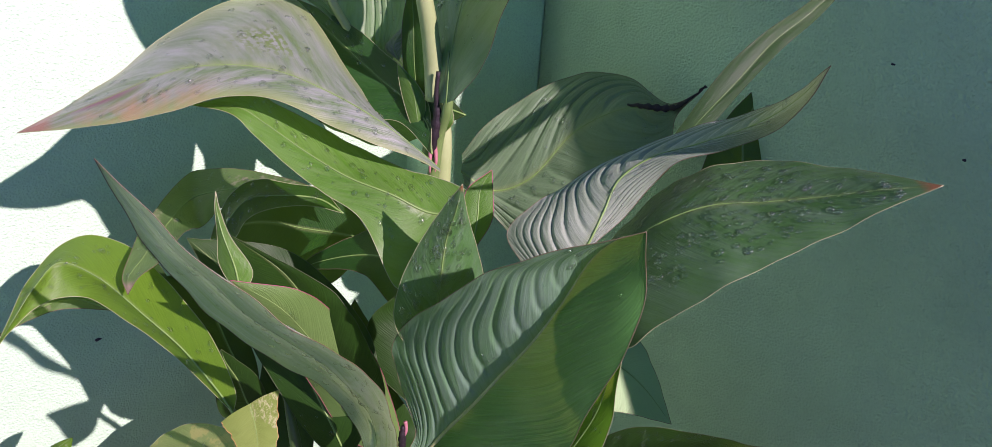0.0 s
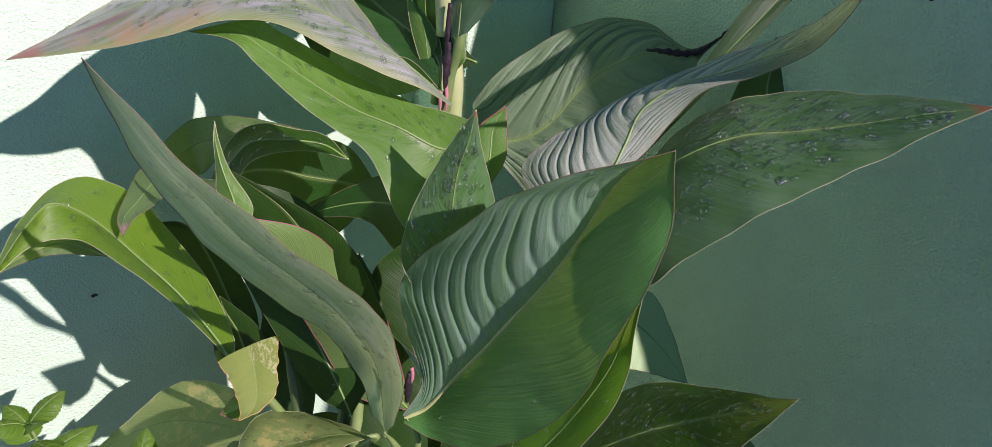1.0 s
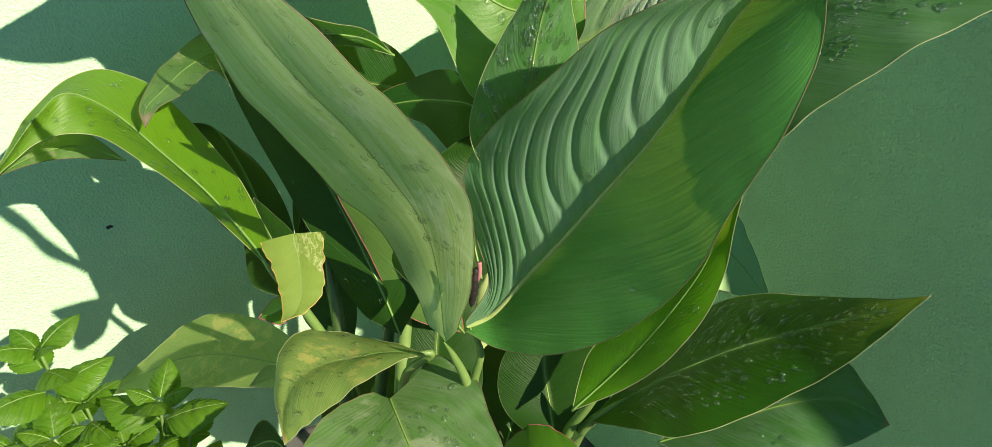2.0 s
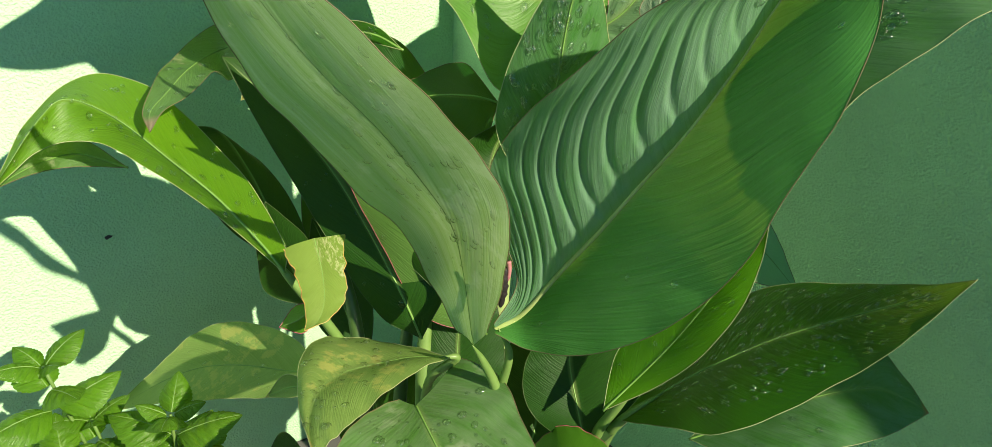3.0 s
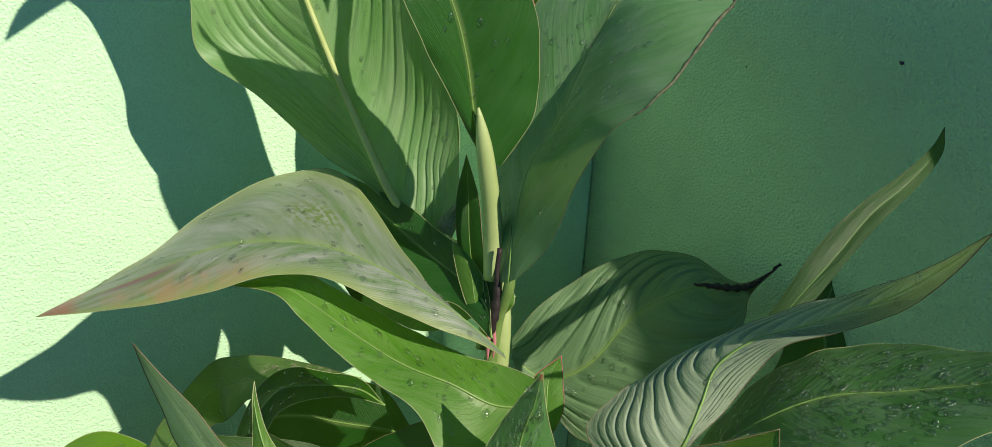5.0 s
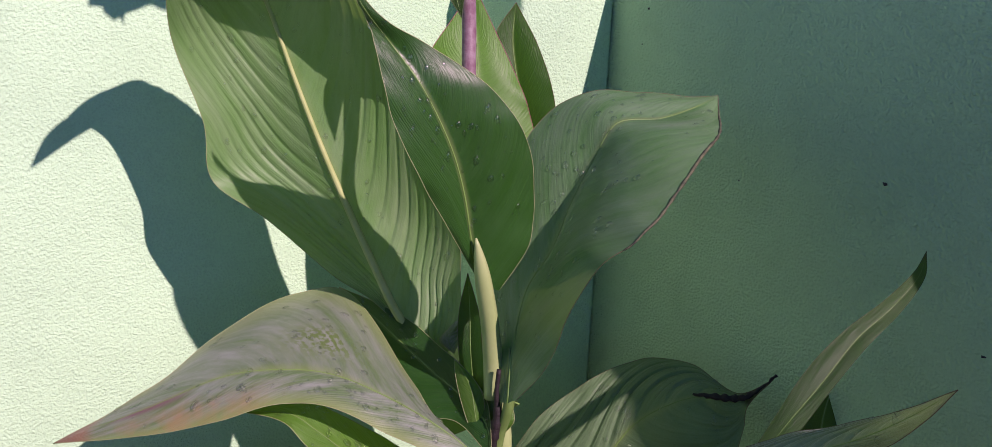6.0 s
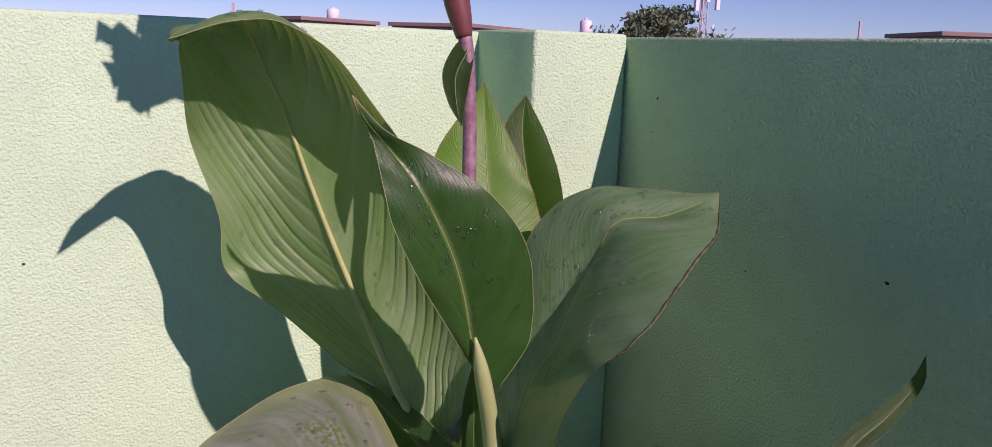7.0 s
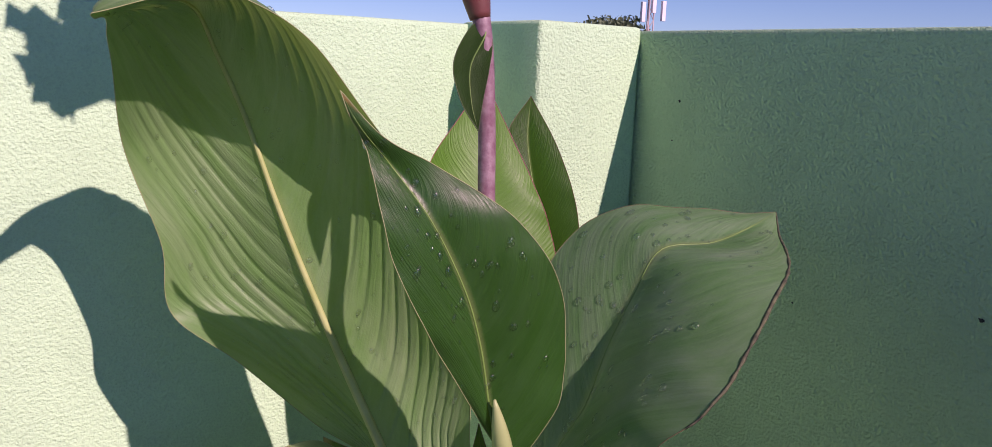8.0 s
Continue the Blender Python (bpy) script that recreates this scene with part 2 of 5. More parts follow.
GLOW = (0.42, 0.66, 0.07)
STYLES = {
    "broad": (leaf_material("leaf_broad", (0.068, 0.172, 0.072), (0.155, 0.300, 0.160), GLOW, veins=40, lean=11, gloss=0.34, through_light=0.14, wax_sheen=(0.21, 0.30, 0.20), wax_sheen_amount=0.55), EDGE_RED, 0.0),
    "under": (leaf_material("leaf_under", (0.095, 0.212, 0.074), (0.185, 0.340, 0.160), GLOW, veins=26, lean=10, gloss=0.42, through_light=0.24, relief=0.0011, wax_sheen=(0.30, 0.39, 0.24), wax_sheen_amount=0.5), EDGE_PALE, 0.0011),
    # Deep green leaves, darkened further to carry the shade between leaves.
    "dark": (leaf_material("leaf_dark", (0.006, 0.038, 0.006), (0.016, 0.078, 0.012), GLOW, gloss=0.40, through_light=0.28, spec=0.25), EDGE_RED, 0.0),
    "young": (leaf_material("leaf_young", (0.062, 0.179, 0.021), (0.111, 0.268, 0.035), GLOW, gloss=0.4, through_light=0.35), EDGE_PINK, 0.0),
    "pale": (leaf_material("leaf_pale", (0.092, 0.155, 0.080), (0.160, 0.222, 0.145), GLOW, gloss=0.40, through_light=0.14, bloom=0.15,
                           stain=(0.05, 0.13, 0.018), stain_amount=0.8, tip=(0.26, 0.13, 0.085), tip_start=0.91, wax_sheen=(0.36, 0.37, 0.37), wax_sheen_amount=0.6, rim_tint=(0.20, 0.28, 0.08), blush=(0.36, 0.20, 0.10)), EDGE_PALE, 0.0),
    "waxy": (leaf_material("leaf_waxy", (0.135, 0.290, 0.070), (0.250, 0.400, 0.150), (0.58, 0.78, 0.26), veins=13, lean=26, gloss=0.30, through_light=0.38, bloom=0.25, wax_sheen=(0.50, 0.58, 0.47), wax_sheen_amount=0.75, stain=(0.52, 0.58, 0.48), stain_amount=0.55, stain_scale=34), EDGE_RED, 0.0),
    "bright": (leaf_material("leaf_bright", (0.054, 0.160, 0.014), (0.120, 0.270, 0.045), (0.44, 0.72, 0.05), gloss=0.34, through_light=0.36, wax_sheen=(0.24, 0.36, 0.14), wax_sheen_amount=0.3), EDGE_PALE, 0.0),
    # Light from behind is partly put into this brighter green.
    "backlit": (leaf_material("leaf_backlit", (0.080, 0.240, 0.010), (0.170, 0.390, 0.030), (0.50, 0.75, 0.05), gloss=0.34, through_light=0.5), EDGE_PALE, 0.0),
    "wet": (leaf_material("leaf_wet", (0.036, 0.120, 0.034), (0.095, 0.215, 0.085), GLOW, veins=44, lean=12, gloss=0.33, through_light=0.28, wax_sheen=(0.18, 0.28, 0.19), wax_sheen_amount=0.40, tip=(0.34, 0.13, 0.06)), EDGE_PALE, 0.0),
    "wetdark": (leaf_material("leaf_wetdark", (0.012, 0.053, 0.004), (0.032, 0.117, 0.009), GLOW, gloss=0.30, through_light=0.35, tip=(0.40, 0.30, 0.12), tip_start=0.97), EDGE_PALE, 0.0),
    # The pale film here paints the sheen on the leaf's sunlit half.
    "pleat": (leaf_material("leaf_pleated", (0.042, 0.180, 0.036), (0.144, 0.340, 0.126), GLOW, veins=52, lean=24, gloss=0.26, through_light=0.32, relief=0.0005, wax_sheen=(0.25, 0.36, 0.30), wax_sheen_amount=0.70, sheen_half=True), EDGE_RED, 0.0019),
    "fold": (leaf_material("leaf_folded", (0.075, 0.145, 0.080), (0.230, 0.320, 0.230), GLOW, veins=36, gloss=0.40, through_light=0.15, relief=0.0010,
                           tip=(0.012, 0.008, 0.010), tip_start=0.86), EDGE_RED, 0.0020),
    "silver": (leaf_material("leaf_silver", (0.125, 0.185, 0.115), (0.390, 0.440, 0.450), GLOW, veins=26, lean=7, gloss=0.36, through_light=0.15, relief=0.0012, bloom=0.3), EDGE_RED, 0.0018),
    "strap": (leaf_material("leaf_strap", (0.020, 0.062, 0.018), (0.050, 0.105, 0.042), GLOW, veins=30, gloss=0.36, through_light=0.3, tip=(0.05, 0.03, 0.02)), EDGE_DARK, 0.0),
    "yellowgreen": (leaf_material("leaf_yellowgreen", (0.075, 0.170, 0.010), (0.150, 0.270, 0.028), GLOW, gloss=0.36, through_light=0.35), EDGE_PALE, 0.0),
    "greyed": (leaf_material("leaf_greyed", (0.060, 0.125, 0.042), (0.140, 0.220, 0.095), GLOW, gloss=0.38, through_light=0.25,
                             stain=(0.30, 0.28, 0.19), stain_amount=0.6, tip=(0.26, 0.20, 0.14), tip_start=0.93), EDGE_RED, 0.0),
    "stained": (leaf_material("leaf_stained", (0.050, 0.125, 0.030), (0.105, 0.200, 0.075), GLOW, veins=24, gloss=0.40, through_light=0.2,
                              stain=(0.23, 0.29, 0.17), stain_amount=0.75, stain_scale=24, wax_sheen=(0.19, 0.25, 0.16), wax_sheen_amount=0.5), EDGE_RED, 0.0),
    "pink": (leaf_material("leaf_pinkedged", (0.090, 0.190, 0.050), (0.220, 0.330, 0.130), GLOW, gloss=0.4, through_light=0.3), EDGE_PINK, 0.0),
    "yellow": (leaf_material("leaf_yellowed", (0.155, 0.220, 0.050), (0.240, 0.300, 0.105), (0.5, 0.6, 0.1), gloss=0.5, through_light=0.25,
                             stain=(0.60, 0.60, 0.36), stain_amount=0.5, stain_scale=240), EDGE_ORANGE, 0.0),
    "yellowwet": (leaf_material("leaf_yellowing", (0.150, 0.225, 0.070), (0.310, 0.375, 0.185), GLOW, gloss=0.40, through_light=0.3,
                                stain=(0.44, 0.42, 0.13), stain_amount=0.6, tip=(0.46, 0.37, 0.12), tip_start=0.9), EDGE_PALE, 0.0),
    "deep": (leaf_material("leaf_deep", (0.011, 0.056, 0.012), (0.030, 0.112, 0.026), GLOW, veins=44, lean=14, gloss=0.30, through_light=0.22, wax_sheen=(0.050, 0.125, 0.050), wax_sheen_amount=0.3, tip=(0.38, 0.24, 0.10), tip_start=0.955), EDGE_PALE, 0.0),
    # Leaves inside the clump: their shade is put into this darker green.
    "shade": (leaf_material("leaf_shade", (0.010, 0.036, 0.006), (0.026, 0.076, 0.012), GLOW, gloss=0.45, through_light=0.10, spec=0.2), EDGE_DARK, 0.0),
    "dull": (leaf_material("leaf_dull", (0.280, 0.420, 0.250), (0.330, 0.480, 0.300), GLOW, gloss=0.85, through_light=0.1), EDGE_RED, 0.0),
}


# ---- building helpers ----
def part(name, bm, material, parent, label="", smooth=True):
    """Links a bmesh, built in the place's coordinates, as one mesh under its thing or part."""
    data = bpy.data.meshes.new(name)
    at = parent.matrix_world.translation if parent else Vector()
    base = Vector(parent["base"]) if parent is not None and "base" in parent else Vector()
    bmesh.ops.translate(bm, verts=bm.verts, vec=-base)
    bm.to_mesh(data)
    bm.free()
    data.materials.append(material)
    if smooth:
        data.polygons.foreach_set("use_smooth", [True] * len(data.polygons))
    ob = new(name, data)
    if parent is not None:
        ob.parent = parent
        ob["base"] = tuple(base)
    if label:
        ob["label"] = label
    return ob


def thing(name, base, label, category, group="", kind=""):
    ob = new(name)
    ob.location = base
    ob.empty_display_size = 0.05
    ob["base"] = tuple(base)
    return tagged(ob, label, category, group, kind)


def box(bm, lo, hi, bevel=0.0):
    made = bmesh.ops.create_cube(bm, size=1.0)["verts"]
    lo, hi = Vector(lo), Vector(hi)
    for w in made:
        w.co = Vector([lo[i] + (w.co[i] + 0.5) * (hi[i] - lo[i]) for i in range(3)])
    if bevel:
        edges = list({e for w in made for e in w.link_edges})
        bmesh.ops.bevel(bm, geom=edges, offset=bevel, segments=2, affect="EDGES", profile=0.6)


def spline(points, count):
    """A smooth curve through the points, by chord length."""
    p = np.array(points, float)
    d = np.sqrt(np.maximum(np.linalg.norm(np.diff(p, axis=0), axis=1), 1e-6))
    t = np.concatenate(([0], np.cumsum(d)))
    return smooth_rows(p, t, np.linspace(0, t[-1], count))


def smooth_rows(p, t, at):
    """Cubic Hermite interpolation with slopes taken from the neighbours."""
    slope = np.empty_like(p)
    slope[1:-1] = (p[2:] - p[:-2]) / (t[2:] - t[:-2])[:, None]
    slope[0] = (p[1] - p[0]) / (t[1] - t[0])
    slope[-1] = (p[-1] - p[-2]) / (t[-1] - t[-2])
    i = np.clip(np.searchsorted(t, at, side="right") - 1, 0, len(t) - 2)
    h = (t[i + 1] - t[i])[:, None]
    w = ((at - t[i]) / (t[i + 1] - t[i]))[:, None]
    return ((2 * w**3 - 3 * w**2 + 1) * p[i] + (w**3 - 2 * w**2 + w) * h * slope[i]
            + (3 * w**2 - 2 * w**3) * p[i + 1] + (w**3 - w**2) * h * slope[i + 1])


def tube(bm, line, radii, sides=8, cap=True):
    """A tapered tube along a line."""
    line = [Vector(p) for p in line]
    n = len(line)
    rings = []
    side = None
    for i, p in enumerate(line):
        way = (line[min(i + 1, n - 1)] - line[max(i - 1, 0)]).normalized()
        if side is None:
            side = way.orthogonal().normalized()
        side = (side - way * side.dot(way)).normalized()
        up = way.cross(side)
        r = radii[i] if hasattr(radii, "__len__") else radii
        rings.append([bm.verts.new(p + (side * math.cos(a) + up * math.sin(a)) * r)
                      for a in (2 * math.pi * j / sides for j in range(sides))])
    for a, b in zip(rings, rings[1:]):
        for j in range(sides):
            bm.faces.new((a[j], a[(j + 1) % sides], b[(j + 1) % sides], b[j]))
    if cap:
        bm.faces.new(rings[0][::-1])
        bm.faces.new(rings[-1])


def blade_grid(rows, pleat, rng, bulge, along=72, across=9, pleat_side=0, folds=15):
    """Points of a blade lofted between its two margins and its midrib, base to tip."""
    rows = np.array(rows, float)
    mid = rows[:, 3:6]
    d = np.sqrt(np.maximum(np.linalg.norm(np.diff(mid, axis=0), axis=1), 1e-5))
    t = np.concatenate(([0], np.cumsum(d)))
    s = np.linspace(0, 1, along)
    fine = smooth_rows(rows, t, s * t[-1])
    left, mid, right = fine[:, :3], fine[:, 3:6], fine[:, 6:9]
    phase = rng.uniform(0, 6.28)
    ruffle = 0.0007 * np.sin(s * 31 + phase) + 0.0005 * np.sin(s * 53 + 2 * phase)
    grid = np.empty((along, 2 * across + 1, 3))
    for sign, edge in ((-1, left), (1, right)):
        out = edge - mid
        width = np.linalg.norm(out, axis=1)
        tan = np.gradient(mid, axis=0)
        nrm = np.cross(tan, out) * sign
        nrm /= np.maximum(np.linalg.norm(nrm, axis=1), 1e-9)[:, None]
        for j in range(0, across + 1):
            v = j / across
            lift = bulge * width * math.sin(math.pi * v) + ruffle * min(width.max() / 0.05, 1) * v**3 * np.minimum(width / 0.03, 1)
            if pleat:
                q = s * folds - 0.46 * folds * v**1.7
                front = 1.0 if float((nrm @ np.array((-0.4, -0.75, 0.5))).mean()) > 0 else -1.0
                depth = front * (pleat if sign == pleat_side or not pleat_side else 0.15 * pleat)
                lift = lift + depth * (1.0 - 1.25 * np.exp(-((q - np.round(q) - 0.06) / np.where(q - np.round(q) > 0.06, 0.20, 0.085)) ** 2)) * math.sin(math.pi * min(v * 1.06, 1)) ** 0.7 * np.minimum(width / 0.05, 1) * np.clip((0.93 - s) / 0.25, 0, 1)
            grid[:, across + sign * j] = mid + out * v + nrm * lift[:, None]
    return grid, s


def drops_on(bm, grid, count, rng, size):
    """Water beads that sit on a blade."""
    n, m = grid.shape[:2]
    wide = np.linalg.norm(grid[:, -1] - grid[:, 0], axis=1)
    wide = wide / wide.max()
    for _ in range(count):
        i, j = rng.uniform(0.12, 0.93) * (n - 2), rng.uniform(0.06, 0.94) * (m - 2)
        a, b = int(i), int(j)
        if rng.random() > wide[a]:
            continue
        p = Vector(grid[a, b] + (grid[a + 1, b] - grid[a, b]) * (i - a) + (grid[a, b + 1] - grid[a, b]) * (j - b))
        e1, e2 = Vector(grid[a + 1, b] - grid[a, b]), Vector(grid[a, b + 1] - grid[a, b])
        nrm = e1.cross(e2)
        if nrm.length < 1e-10:
            continue
        nrm.normalize()
        if nrm.dot(Vector((-0.45, -0.62, 0.64))) < 0:
            nrm = -nrm
        r = size * (0.30 + 0.80 * rng.random() ** 2.0)
        down = Vector((0, 0, -1)) - nrm * -nrm.z
        flow = (down if down.length > 0.2 else e1).normalized() + Vector((rng.gauss(0, 0.3), rng.gauss(0, 0.3), rng.gauss(0, 0.3)))
        flow = (flow - nrm * flow.dot(nrm)).normalized()
        side = nrm.cross(flow)
        turn = Matrix((flow, side, nrm)).transposed().to_4x4()
        m4 = Matrix.Translation(p + nrm * r * 0.10) @ turn @ Matrix.Diagonal((r * rng.uniform(0.95, 1.75), r, r * 0.55, 1))
        bmesh.ops.create_icosphere(bm, subdivisions=2, radius=1.0, matrix=m4)


def leaf(plant, style, label, rows, wet=0, bulge=-0.05, rib=0.0011, name="leaf", rim=0.00029, pleat_side=0, folds=15, pale_rib=False, dry_side=None):
    """One leaf of the plant: blade, midrib, two margins and the beads of water on it."""
    rows = [r if len(r) == 9 else r * 3 for r in rows]
    rng = random.Random(sum(int(abs(x) * 1000) for x in rows[1]) + len(rows))
    material, edge, pleat = STYLES[style]
    grid, s = blade_grid(rows, pleat, rng, bulge, 320 if pleat else 64, 100 if pleat else 8, pleat_side, folds)
    n, m = grid.shape[:2]
    bm = bmesh.new()
    uv = bm.loops.layers.uv.new("UVMap")
    verts = [[bm.verts.new(grid[i, j]) for j in range(m)] for i in range(n)]
    for i in range(n - 1):
        for j in range(m - 1):
            f = bm.faces.new((verts[i][j], verts[i][j + 1], verts[i + 1][j + 1], verts[i + 1][j]))
            for lp, (a, b) in zip(f.loops, ((i, j), (i, j + 1), (i + 1, j + 1), (i + 1, j))):
                lp[uv].uv = (s[a], b / (m - 1))
    ob = part(name, bm, material, plant, label)
    mid = grid[:, m // 2]
    bm = bmesh.new()
    tube(bm, mid[: int(n * 0.93)], [rib * (0.14 + 0.86 * (1 - i / n) ** 1.2) for i in range(int(n * 0.93))], 6)
    part("midrib", bm, RIB_PALE if pale_rib else RIB, ob)
    for j in (0, m - 1):
        bm = bmesh.new()
        tube(bm, grid[:, j], rim, 5)
        part("margin", bm, edge, ob)
    if dry_side is not None:
        bm = bmesh.new()
        first, last = int(0.42 * n), int(0.99 * n)
        tube(bm, grid[first:last, dry_side], [0.0006 + 0.0010 * abs(math.sin(i * 1.7)) * math.sin(math.pi * (i + 0.5) / (last - first)) for i in range(last - first)], 6)
        part("dry_edge", bm, DRY_EDGE, ob, "curled brown dry edge")
    if wet:
        bm = bmesh.new()
        drops_on(bm, grid, int(4.5 * wet), rng, 0.0025)
        tagged(part("dew", bm, WATER, ob, "clear beads of water"), kind="stuff")
    return ob


# ---- the corner of the terrace ----
RIGHT, LEFT, FRONT, SIDE, TOP = 0.779, 0.984, 0.836, 0.651, 1.20


LEAN = 0.064  # the north wall comes forward towards the corner by this much a metre


def north(x):
    return LEFT - LEAN * (x - 0.2)


def slab(name, lo, hi, material, label, category, bevel=0.004, turn=0.0):
    bm = bmesh.new()
    box(bm, lo, hi, bevel)
    if turn:
        bmesh.ops.rotate(bm, verts=bm.verts, cent=(0.2, LEFT, 0), matrix=Matrix.Rotation(turn, 3, "Z"))
    ob = part(name, bm, material, None)
    return tagged(ob, label, category, kind="structure")


slab("floor", (-3.0, -3.0, -0.15), (RIGHT + 0.12, 1.32, 0.0), CONCRETE, "weathered grey concrete terrace floor below the plants", "floor")
slab("building", (-3.12, -3.12, -4.0), (RIGHT + 0.12, 1.32, -0.154), STUCCO, "plain storey of the house below the terrace", "building")
slab("wall_north", (-3.0, LEFT, 0.0), (RIGHT + 0.12, LEFT + 0.12, TOP), STUCCO, "sunlit mint green stucco parapet wall", "wall", 0.005, -math.atan(LEAN))
slab("wall_east", (RIGHT, -3.0, 0.0), (RIGHT + 0.12, north(RIGHT) - 0.004, TOP - 0.001), STUCCO_ROUGH, "shaded mint green stucco parapet wall", "wall", 0.005)
slab("wall_south", (-3.0, -3.12, 0.0), (RIGHT + 0.12, -3.002, TOP), STUCCO, "mint green stucco parapet wall", "wall", 0.005)
slab("wall_west", (-3.12, -3.12, 0.0), (-3.002, 1.32, TOP), STUCCO, "mint green stucco parapet wall", "wall", 0.005)
slab("pillar", (SIDE, FRONT, 0.0), (RIGHT - 0.001, north(SIDE) + 0.012, TOP + 0.002), STUCCO, "mint green stucco pillar in the wall corner", "pillar", 0.004)

# ---- the canna plant ----
canna = thing("canna_plant", (0.45, 0.60, 0.0), "tall canna lily with broad wet green leaves and a red bud", "plant")
leaf(canna, "under", "broad upright green leaf with its tip bent over", [
    (0.480, 0.705, 0.809),
    (0.446, 0.756, 0.856,  0.458, 0.740, 0.850,  0.497, 0.690, 0.852),
    (0.412, 0.783, 0.884,  0.443, 0.759, 0.893,  0.502, 0.705, 0.879),
    (0.357, 0.797, 0.939,  0.427, 0.774, 0.939,  0.502, 0.710, 0.927),
    (0.321, 0.832, 0.970,  0.407, 0.784, 0.993,  0.479, 0.711, 0.999),
    (0.314, 0.831, 1.024,  0.387, 0.796, 1.054,  0.457, 0.716, 1.068),
    (0.290, 0.826, 1.095,  0.367, 0.804, 1.117,  0.428, 0.711, 1.109),
    (0.272, 0.765, 1.158,  0.345, 0.795, 1.160,  0.387, 0.713, 1.160),
    (0.260, 0.713, 1.175,  0.324, 0.773, 1.188,  0.349, 0.715, 1.188),
    (0.251, 0.695, 1.175,  0.287, 0.736, 1.190,  0.312, 0.715, 1.194),
    (0.247, 0.680, 1.177),
], wet=60, bulge=0.17, rib=0.0046, pale_rib=True, folds=20)
leaf(canna, "deep", "dark green cupped leaf with beads of water", [
    (0.461, 0.618, 0.923,  0.461, 0.613, 0.919,  0.479, 0.611, 0.910),
    (0.426, 0.612, 0.974,  0.452, 0.612, 0.953,  0.498, 0.600, 0.949),
    (0.400, 0.609, 1.015,  0.442, 0.609, 0.993,  0.499, 0.598, 0.987),
    (0.383, 0.613, 1.053,  0.429, 0.608, 1.029,  0.488, 0.593, 1.030),
    (0.376, 0.620, 1.092,  0.408, 0.613, 1.071,  0.459, 0.599, 1.070),
    (0.372, 0.627, 1.114,  0.388, 0.625, 1.102,  0.419, 0.615, 1.098),
    (0.361, 0.624, 1.132,  0.367, 0.623, 1.125,  0.380, 0.620, 1.119),
    (0.357, 0.625, 1.143),
], wet=24)
leaf(canna, "broad", "broad grey-green leaf with a curled brown edge", [
    (0.476, 0.600, 0.819,  0.477, 0.590, 0.822,  0.479, 0.581, 0.828),
    (0.488, 0.625, 0.854,  0.489, 0.603, 0.861,  0.490, 0.560, 0.860),
    (0.499, 0.657, 0.897,  0.506, 0.611, 0.906,  0.491, 0.542, 0.902),
    (0.521, 0.669, 0.948,  0.526, 0.606, 0.939,  0.491, 0.509, 0.955),
    (0.546, 0.681, 1.006,  0.547, 0.609, 0.978,  0.514, 0.494, 0.978),
    (0.571, 0.681, 1.039,  0.567, 0.608, 1.012,  0.537, 0.496, 0.995),
    (0.601, 0.666, 1.058,  0.587, 0.606, 1.040,  0.580, 0.509, 1.023),
    (0.636, 0.638, 1.062,  0.625, 0.594, 1.044,  0.627, 0.532, 1.040),
    (0.672, 0.611, 1.059,  0.666, 0.595, 1.052,  0.679, 0.580, 1.047),
    (0.693, 0.595, 1.061),
], wet=46, dry_side=-1)
leaf(canna, "young", "light green young leaf with a pink edge", [
    (0.519, 0.696, 0.904,  0.529, 0.690, 0.905,  0.536, 0.686, 0.905),
    (0.496, 0.756, 0.976,  0.545, 0.738, 0.969,  0.590, 0.723, 0.962),
    (0.498, 0.782, 1.033,  0.554, 0.760, 1.027,  0.604, 0.738, 1.002),
    (0.515, 0.797, 1.079,  0.559, 0.777, 1.080,  0.596, 0.755, 1.054),
    (0.541, 0.796, 1.116,  0.563, 0.789, 1.116,  0.578, 0.778, 1.108),
    (0.565, 0.795, 1.147),
])
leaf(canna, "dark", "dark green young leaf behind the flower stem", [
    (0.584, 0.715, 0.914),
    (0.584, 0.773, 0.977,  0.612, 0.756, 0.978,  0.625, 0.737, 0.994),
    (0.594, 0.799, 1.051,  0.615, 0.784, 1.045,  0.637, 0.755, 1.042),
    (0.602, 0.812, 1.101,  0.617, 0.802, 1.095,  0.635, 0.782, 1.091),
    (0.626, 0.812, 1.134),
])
leaf(canna, "pale", "pale grey-green arching leaf with a reddish tip", [
    (0.447, 0.560, 0.783,  0.445, 0.548, 0.787,  0.442, 0.541, 0.787),
    (0.427, 0.565, 0.806,  0.424, 0.553, 0.809,  0.419, 0.544, 0.804),
    (0.412, 0.604, 0.828,  0.400, 0.571, 0.831,  0.390, 0.559, 0.817),
    (0.420, 0.661, 0.839,  0.375, 0.601, 0.847,  0.364, 0.580, 0.830),
    (0.417, 0.755, 0.873,  0.346, 0.632, 0.859,  0.334, 0.605, 0.846),
    (0.374, 0.772, 0.877,  0.313, 0.651, 0.863,  0.304, 0.629, 0.847),
    (0.299, 0.748, 0.862,  0.276, 0.674, 0.856,  0.265, 0.649, 0.834),
    (0.234, 0.731, 0.831,  0.229, 0.700, 0.832,  0.221, 0.686, 0.817),
    (0.168, 0.746, 0.797),
], wet=50, rib=0.0006, bulge=0.03)
